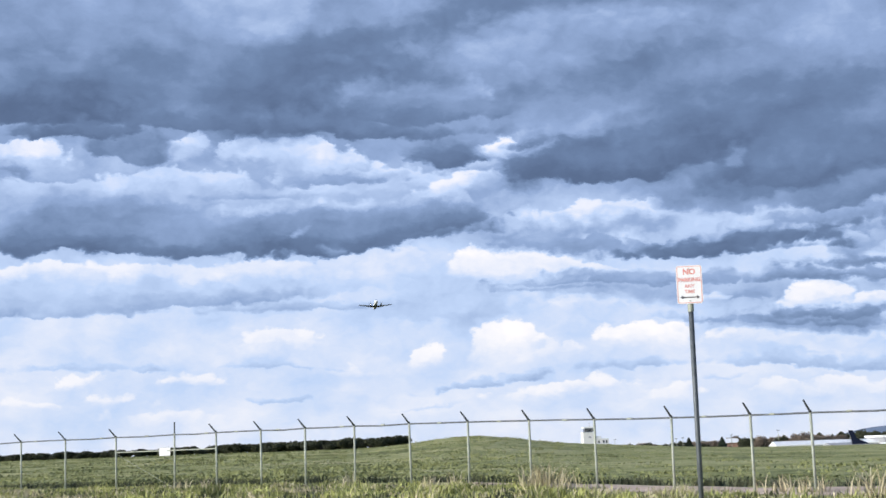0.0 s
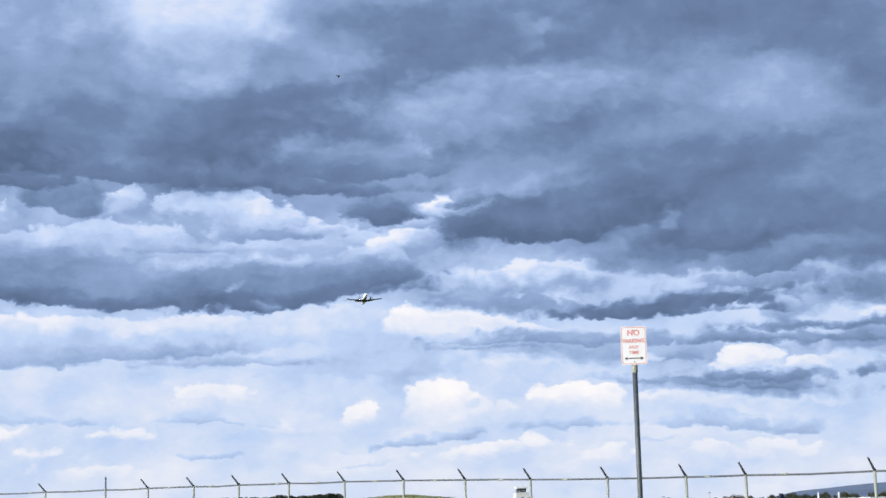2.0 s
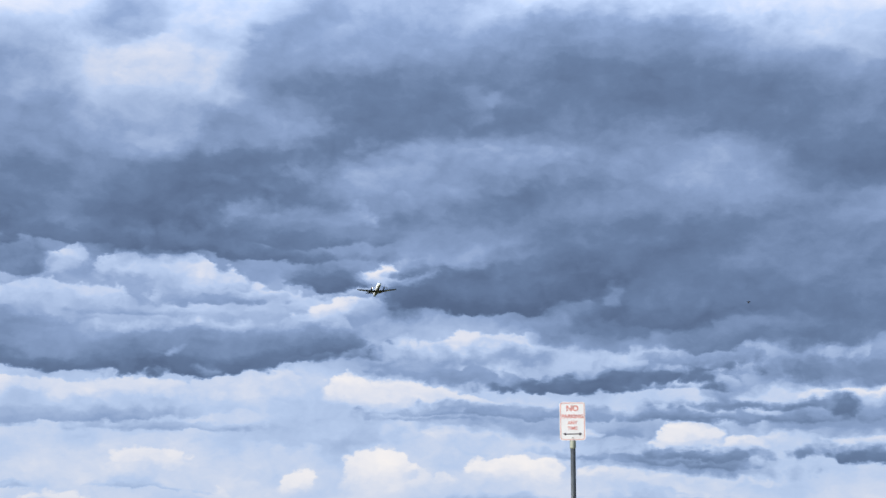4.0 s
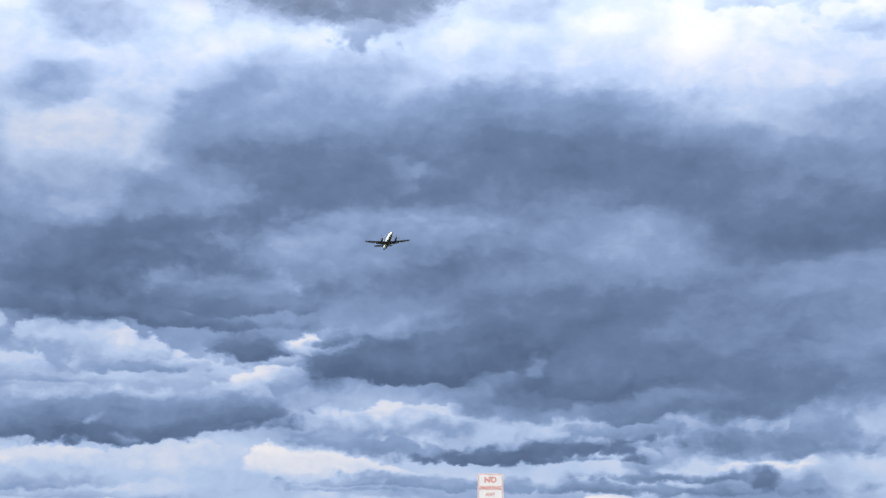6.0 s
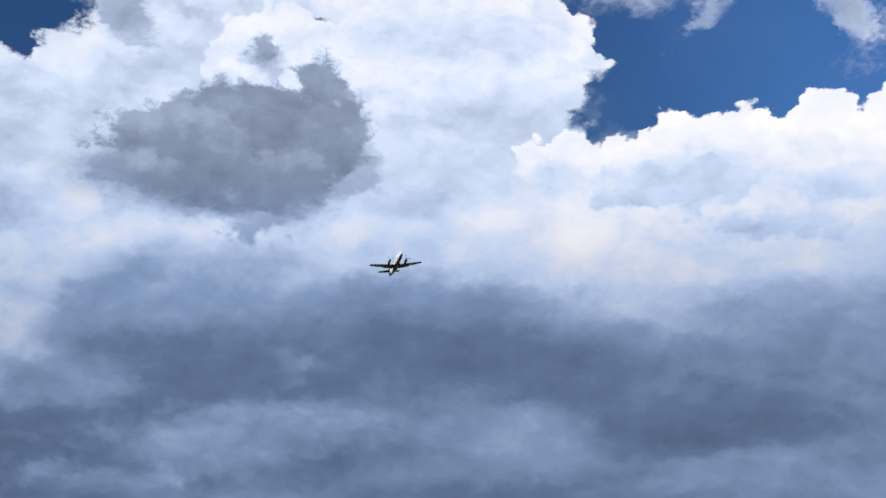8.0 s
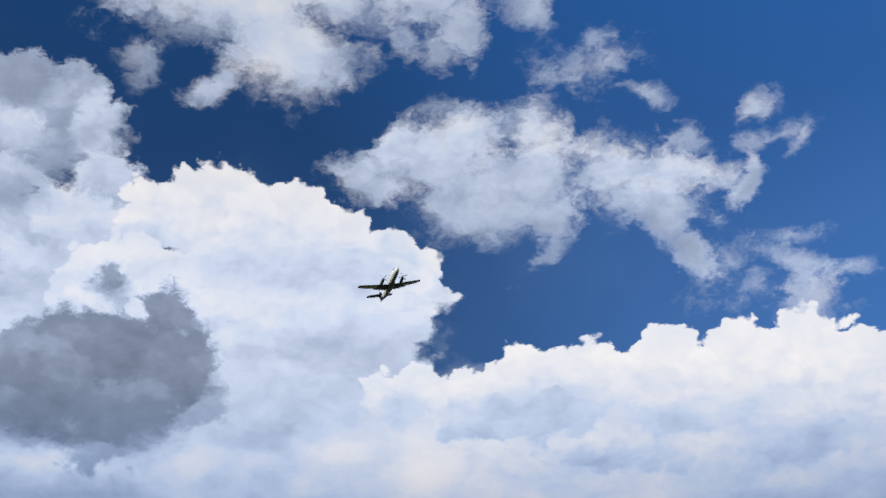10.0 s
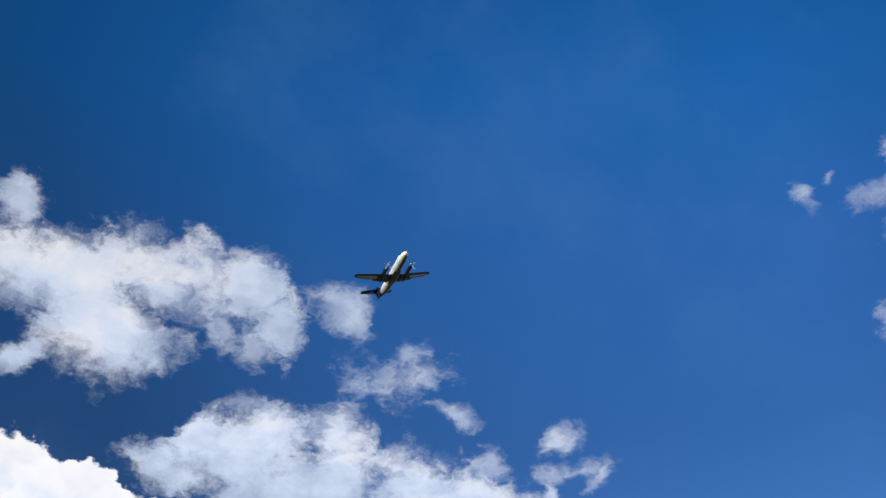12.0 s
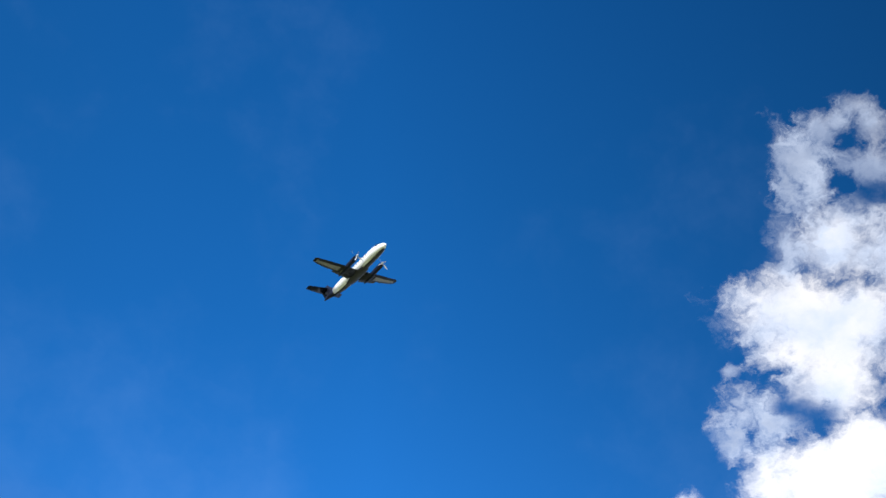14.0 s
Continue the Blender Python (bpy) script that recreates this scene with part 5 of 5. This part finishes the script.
def build_track():
    """The dirt track that runs behind the fence on the lower side."""
    bm = bmesh.new()
    rows = []
    for i in range(60):
        x = 1.0 + i * 0.45
        y0 = fence_y(x) + (1.3 if x < 3 else 1.3 - 4.2 * min(1, (x - 3) / 3)) + 0.35 * noise.noise((x * 0.7, 1, 0))
        y1 = fence_y(x) + 5.6 + 0.5 * noise.noise((x * 0.6, 9, 0))
        rows.append([bm.verts.new((x, y0 + (y1 - y0) * k / 6, ground_z(x, y0 + (y1 - y0) * k / 6) + 0.02 + 0.02 * noise.noise((x, k, 0)) + (0.03 if k in (1, 3, 5) else 0))) for k in range(7)])
    for a, b in zip(rows, rows[1:]):
        for k in range(6):
            bm.faces.new((a[k], b[k], b[k + 1], a[k + 1]))
    bmesh.ops.recalc_face_normals(bm, faces=bm.faces)
    part("road", bm, DIRT, None, "bare brown dirt track behind the fence", True, "structure", "dirt track")


build_weeds()
build_track()


# ---- twin turboprop airliner ----
def circle(x, cz, ry, rz, n=20, cy=0.0):
    return [(x, cy + ry * math.cos(2 * math.pi * k / n), cz + rz * math.sin(2 * math.pi * k / n)) for k in range(n)]


def foil(y, xle, chord, z, thick, n=7):
    """A wing section at span y: leading edge at xle, upper side first."""
    up, low = [], []
    for k in range(n + 1):
        u = (k / n) ** 1.6
        h = thick * chord * 2.6 * (math.sqrt(u) * (1 - u)) * 0.5
        up.append((xle - u * chord, y, z + h))
        low.append((xle - u * chord, y, z - h * 0.75))
    return up + low[::-1][1:-1]


def wing_panel(sections):
    return loft([foil(*s) for s in sections])


def build_aircraft():
    """Nose along +x, port wing along +y."""
    a = thing("airliner", "white twin-turboprop airliner with a dark tail climbing", "aeroplane")
    # white hull; a dark shell under it paints in the shade of the belly
    prof = [(9.75, 0.05, 0.06, -0.35), (9.55, 0.32, 0.34, -0.33), (9.0, 0.62, 0.66, -0.25), (8.2, 0.88, 0.92, -0.12), (7.2, 1.07, 1.10, -0.02), (6.0, 1.155, 1.16, 0.0), (-3.6, 1.155, 1.16, 0.0),
            (-5.2, 1.05, 1.07, 0.08), (-7.0, 0.78, 0.82, 0.24)]
    part("fuselage", loft([circle(x, z, ry, rz, 24) for x, ry, rz, z in prof]), SHELL, a, "gloss white fuselage", True)
    part("tail_cone", loft([circle(x, z, ry, rz, 24) for x, ry, rz, z in ((-7.0, 0.782, 0.822, 0.24), (-8.6, 0.47, 0.55, 0.42), (-9.9, 0.24, 0.3, 0.52), (-10.7, 0.05, 0.08, 0.58))]), NAVY, a, "dark navy tail cone", True)
    belly = []
    for x, ry, rz, z in prof[2:]:
        belly.append([(x, (ry + 0.012) * math.cos(radians(-60 - 60 * k / 10)), z + (rz + 0.012) * math.sin(radians(-60 - 60 * k / 10))) for k in range(11)])
    bm = bmesh.new()
    rows = [[bm.verts.new(p) for p in r] for r in belly]
    for p, q in zip(rows, rows[1:]):
        for k in range(10):
            bm.faces.new((p[k], q[k], q[k + 1], p[k + 1]))
    bmesh.ops.recalc_face_normals(bm, faces=bm.faces)
    part("belly_shade", bm, BELLY, a, "dark belly strip painted as the hull's shaded underside", True)
    part("wing_fairing", loft([circle(x, -0.95, ry, rz, 16) for x, ry, rz in ((3.4, 0.2, 0.1), (2.6, 0.95, 0.36), (1.0, 1.12, 0.42), (-1.2, 1.1, 0.42), (-2.6, 0.8, 0.3), (-3.4, 0.15, 0.08))]), BELLY, a, "grey wing-root fairing", True)
    for side in (1, -1):
        part("wing", wing_panel([(side * 0.6, 1.55, 2.85, -0.95, 0.16), (side * 3.4, 1.35, 2.45, -0.62, 0.15), (side * 7.2, 0.98, 1.85, -0.16, 0.13), (side * 10.4, 0.62, 1.3, 0.24, 0.12), (side * 10.72, 0.35, 0.8, 0.28, 0.1)]), WINGGREY, a, "grey tapered wing", True)
        part("deicing_boot", wing_panel([(side * 4.1, 1.36, 0.66, -0.535, 0.26), (side * 7.2, 1.04, 0.58, -0.16, 0.26), (side * 10.4, 0.68, 0.46, 0.24, 0.26)]), BOOT, a, "black rubber leading edge", True)
        under = lambda y, x0, x1, z0, z1: [(x0, side * y, z0), (x1, side * y, z1), (x1, side * y, z1 + 0.03), (x0, side * y, z0 + 0.03)]
        part("wing_underside", loft([under(4.7, 0.62, -0.55, -0.615, -0.555), under(7.2, 0.36, -0.52, -0.30, -0.25), under(10.1, 0.16, -0.42, 0.12, 0.148)]), PANEL, a, "paler grey outer wing underside")
        flap = wing_panel([(side * 1.3, -0.95, 0.7, -0.98, 0.1), (side * 5.6, -0.75, 0.55, -0.48, 0.1)])
        part("flap", flap, BELLY, a)
        part("aileron", wing_panel([(side * 6.6, -0.62, 0.42, -0.27, 0.1), (side * 10.0, -0.48, 0.32, 0.17, 0.1)]), BELLY, a)
        part("wing_tip_light", box(bmesh.new(), 0.1, 0.5, side * 10.7 - 0.06, side * 10.7 + 0.06, 0.22, 0.34, 0.03), GLASS, a)
        cy = side * 3.35
        nac = part("nacelle", loft([circle(x, z, ry, rz, 16, cy) for x, ry, rz, z in ((4.35, 0.22, 0.22, -0.22), (4.1, 0.36, 0.40, -0.28), (3.2, 0.42, 0.54, -0.34), (1.8, 0.44, 0.57, -0.42), (0.0, 0.40, 0.52, -0.58), (-1.2, 0.26, 0.34, -0.64), (-1.9, 0.07, 0.10, -0.64))]), NAVY, a, "long dark engine nacelle", True)
        part("air_intake", loft([circle(x, z, ry, rz, 12, cy) for x, ry, rz, z in ((4.2, 0.26, 0.12, -0.74), (3.4, 0.28, 0.16, -0.82), (2.4, 0.2, 0.1, -0.84))]), BOOT, nac, "", True)
        part("exhaust", tube(bmesh.new(), (0.2, cy + side * 0.4, -0.55), (-0.7, cy + side * 0.52, -0.62), 0.16, 0.15, 10), STEEL_DARK, nac)
        prop = tagged(new("propeller"), "four-bladed silver propeller")
        prop.parent = a
        prop.matrix_basis = pose(4.42, cy, -0.22)
        part("spinner", loft([circle(x, 0, r, r, 12) for x, r in ((-0.06, 0.25), (0.15, 0.22), (0.36, 0.12), (0.46, 0.02))]), BLADE, prop, "", True)
        for k in range(4):
            c, s = math.cos(k * math.pi / 2), math.sin(k * math.pi / 2)
            rings = []
            for r, ch, tw in ((0.2, 0.14, 60), (0.6, 0.26, 45), (1.1, 0.30, 32), (1.5, 0.24, 26), (1.68, 0.10, 24)):
                t = radians(tw)
                ring = []
                for u, v in ((-1, 0), (0, 0.16), (1, 0), (0, -0.16)):
                    dx, dt = ch * 0.5 * (u * math.sin(t) + v * math.cos(t)), ch * 0.5 * (u * math.cos(t) - v * math.sin(t))
                    ring.append((dx, r * c - dt * s, r * s + dt * c))
                rings.append(ring)
            part("blade", loft(rings), BLADE, prop)
        PROPS.append((prop, side, cy))
        part("tailplane", wing_panel([(side * 0.05, -8.65, 2.1, 2.35, 0.10), (side * 2.3, -9.05, 1.65, 2.40, 0.1), (side * 4.4, -9.45, 1.15, 2.45, 0.1)]), NAVY, a, "dark high-set tailplane", True)
        part("tailplane_boot", wing_panel([(side * 0.3, -8.66, 0.2, 2.356, 0.34), (side * 4.35, -9.40, 0.16, 2.45, 0.34)]), BOOT, a, "", True)
        for k in range(11):
            w = part("cabin_window", box(bmesh.new(), 4.6 - k * 0.76, 4.85 - k * 0.76, side * 1.12 - 0.03, side * 1.12 + 0.03, 0.2, 0.52, 0.025), GLASS, a)
        part("cockpit_window", box(bmesh.new(), 7.55, 8.1, side * 0.86 - 0.09, side * 0.86 + 0.04, 0.32, 0.62, 0.04), GLASS, a)
        part("windscreen", box(bmesh.new(), 8.15, 8.55, side * 0.36 - 0.26, side * 0.36 + 0.26, 0.38, 0.62, 0.05), GLASS, a)
        part("landing_light", tube(bmesh.new(), (1.5, side * 1.9, -0.82), (1.6, side * 1.9, -0.82), 0.12, n=10), SHELL, a)
    sec = lambda x0, x1, z, t: [(x0, 0, z), (x0 - 0.3 * (x0 - x1), t, z), (x1, t * 0.3, z), (x1, -t * 0.3, z), (x0 - 0.3 * (x0 - x1), -t, z)]
    part("fin", loft([sec(-6.2, -9.5, 0.85, 0.06), sec(-7.3, -9.7, 1.4, 0.14), sec(-8.1, -10.0, 2.3, 0.13), sec(-8.6, -10.2, 3.08, 0.11)]), NAVY, a, "dark navy tail fin", True)
    part("rudder", loft([sec(-9.52, -10.3, 0.8, 0.05), sec(-10.02, -10.7, 2.2, 0.05), sec(-10.22, -10.8, 2.85, 0.03)]), NAVY, a)
    part("aerial", box(bmesh.new(), 1.2, 1.6, -0.02, 0.02, 1.1, 1.5), SHELL, a)
    return a


PROPS = []
AIRLINER = build_aircraft()


# ---- a small bird that crosses high up ----
def build_bird():
    b = thing("bird", "small dark bird in flight", "bird")
    part("body", loft([circle(x, 0, r, r * 0.9, 8) for x, r in ((0.10, 0.006), (0.085, 0.018), (0.05, 0.026), (0.0, 0.032), (-0.06, 0.022), (-0.10, 0.008))]), FEATHER, b, "", True)
    part("tail", loft([[(-0.08, -0.012, 0), (-0.08, 0.012, 0), (-0.08, 0.012, 0.004), (-0.08, -0.012, 0.004)], [(-0.16, -0.03, 0), (-0.16, 0.03, 0), (-0.16, 0.03, 0.003), (-0.16, -0.03, 0.003)]]), FEATHER, b)
    wings = []
    for side in (1, -1):
        w = part("wing", loft([[(0.05, 0, 0), (-0.05, 0, 0), (-0.05, 0, 0.006), (0.05, 0, 0.008)], [(0.045, side * 0.08, 0), (-0.04, side * 0.08, 0), (-0.04, side * 0.08, 0.004), (0.045, side * 0.08, 0.006)],
                               [(0.0, side * 0.17, 0), (-0.05, side * 0.17, 0), (-0.05, side * 0.17, 0.002), (0.0, side * 0.17, 0.003)]]), FEATHER, b)
        wings.append((w, side))
    return b, wings


BIRD, BIRD_WINGS = build_bird()

# seconds, place, heading, climb angle, bank of the airliner
FLIGHT = [
    (0.0, -39.8, 978.8, 94.3, -82.6, 12.4, 0.1),
    (0.5, -30.5, 966.8, 102.8, -82.6, 12.6, 0.2),
    (1.0, -22.7, 952.3, 110.6, -82.6, 12.8, 0.4),
    (1.5, -13.7, 935.5, 118.0, -82.6, 12.9, 0.7),
    (2.0, -4.2, 916.6, 125.1, -82.7, 13.0, 1.0),
    (4.5, 42.4, 793.4, 162.4, -83.7, 12.5, 3.3),
    (5.0, 50.8, 763.7, 170.9, -84.0, 12.3, 3.9),
    (5.5, 60.5, 732.4, 180.5, -84.3, 12.0, 4.6),
    (6.0, 68.9, 700.1, 189.2, -84.8, 11.6, 5.4),
    (6.5, 75.9, 667.2, 196.2, -85.2, 11.2, 6.2),
    (7.0, 83.8, 633.0, 204.1, -85.8, 10.7, 7.1),
    (7.2, 87.5, 618.6, 208.3, -86.0, 10.4, 7.5),
    (9.3, 115.6, 466.9, 234.8, -89.0, 7.5, 12.0),
    (9.5, 116.7, 453.1, 235.5, -89.4, 7.1, 12.5),
    (10.0, 121.9, 415.4, 241.4, -90.3, 6.2, 13.8),
    (10.5, 125.5, 378.2, 246.0, -91.3, 5.2, 15.1),
    (11.0, 127.5, 341.5, 250.0, -92.4, 4.1, 16.5),
    (11.5, 128.0, 305.9, 252.5, -93.6, 2.9, 18.0),
    (12.0, 127.8, 269.7, 255.5, -94.9, 1.6, 19.6),
    (12.5, 126.9, 232.3, 259.3, -96.3, 0.3, 21.2),
    (13.0, 124.3, 196.7, 261.2, -97.8, -1.1, 22.9),
    (13.5, 120.5, 161.7, 262.4, -99.3, -2.7, 24.7),
    (14.0, 115.2, 128.8, 262.1, -101.0, -4.3, 26.5),
]
BIRD_ROWS = ((0.0, -22.0, 80.0, 36.5), (1.3, -7.0, 85.3, 29.4), (1.5, -4.7, 85.8, 28.3), (1.6, -3.9, 86.0, 27.8), (1.8, -2.8, 86.2, 27.2), (2.0, -1.8, 86.5, 26.3), (2.2, -0.9, 86.9, 25.1), (3.0, 4.0, 88.0, 20.5),
             (4.2, 30.0, 84.0, 17.0), (6.0, 80.0, 70.0, 18.0), (14.0, 300.0, 20.0, 22.0))


def motions():
    def attitude(x, y, z, heading, climb, bank):
        return Matrix.Translation((x, y, z)) @ Matrix.Rotation(radians(heading), 4, "Z") @ Matrix.Rotation(radians(-climb), 4, "Y") @ Matrix.Rotation(radians(bank), 4, "X")

    walk(AIRLINER, [(r[0], attitude(*r[1:])) for r in FLIGHT])
    for prop, side, cy in PROPS:
        walk(prop, [(i * 0.1, pose(4.42, cy, -0.22) @ pose(0, 0, 0, i * 77 + 20 + 33 * side)) for i in range(141)])
    walk(BIRD, [(t, pose(x, y, z, 0, 8, -12)) for t, x, y, z in BIRD_ROWS])
    for w, side in BIRD_WINGS:
        walk(w, [(i * 0.1, pose(0, 0, 0, side * (38 if i % 2 else -25))) for i in range(141)])


motions()
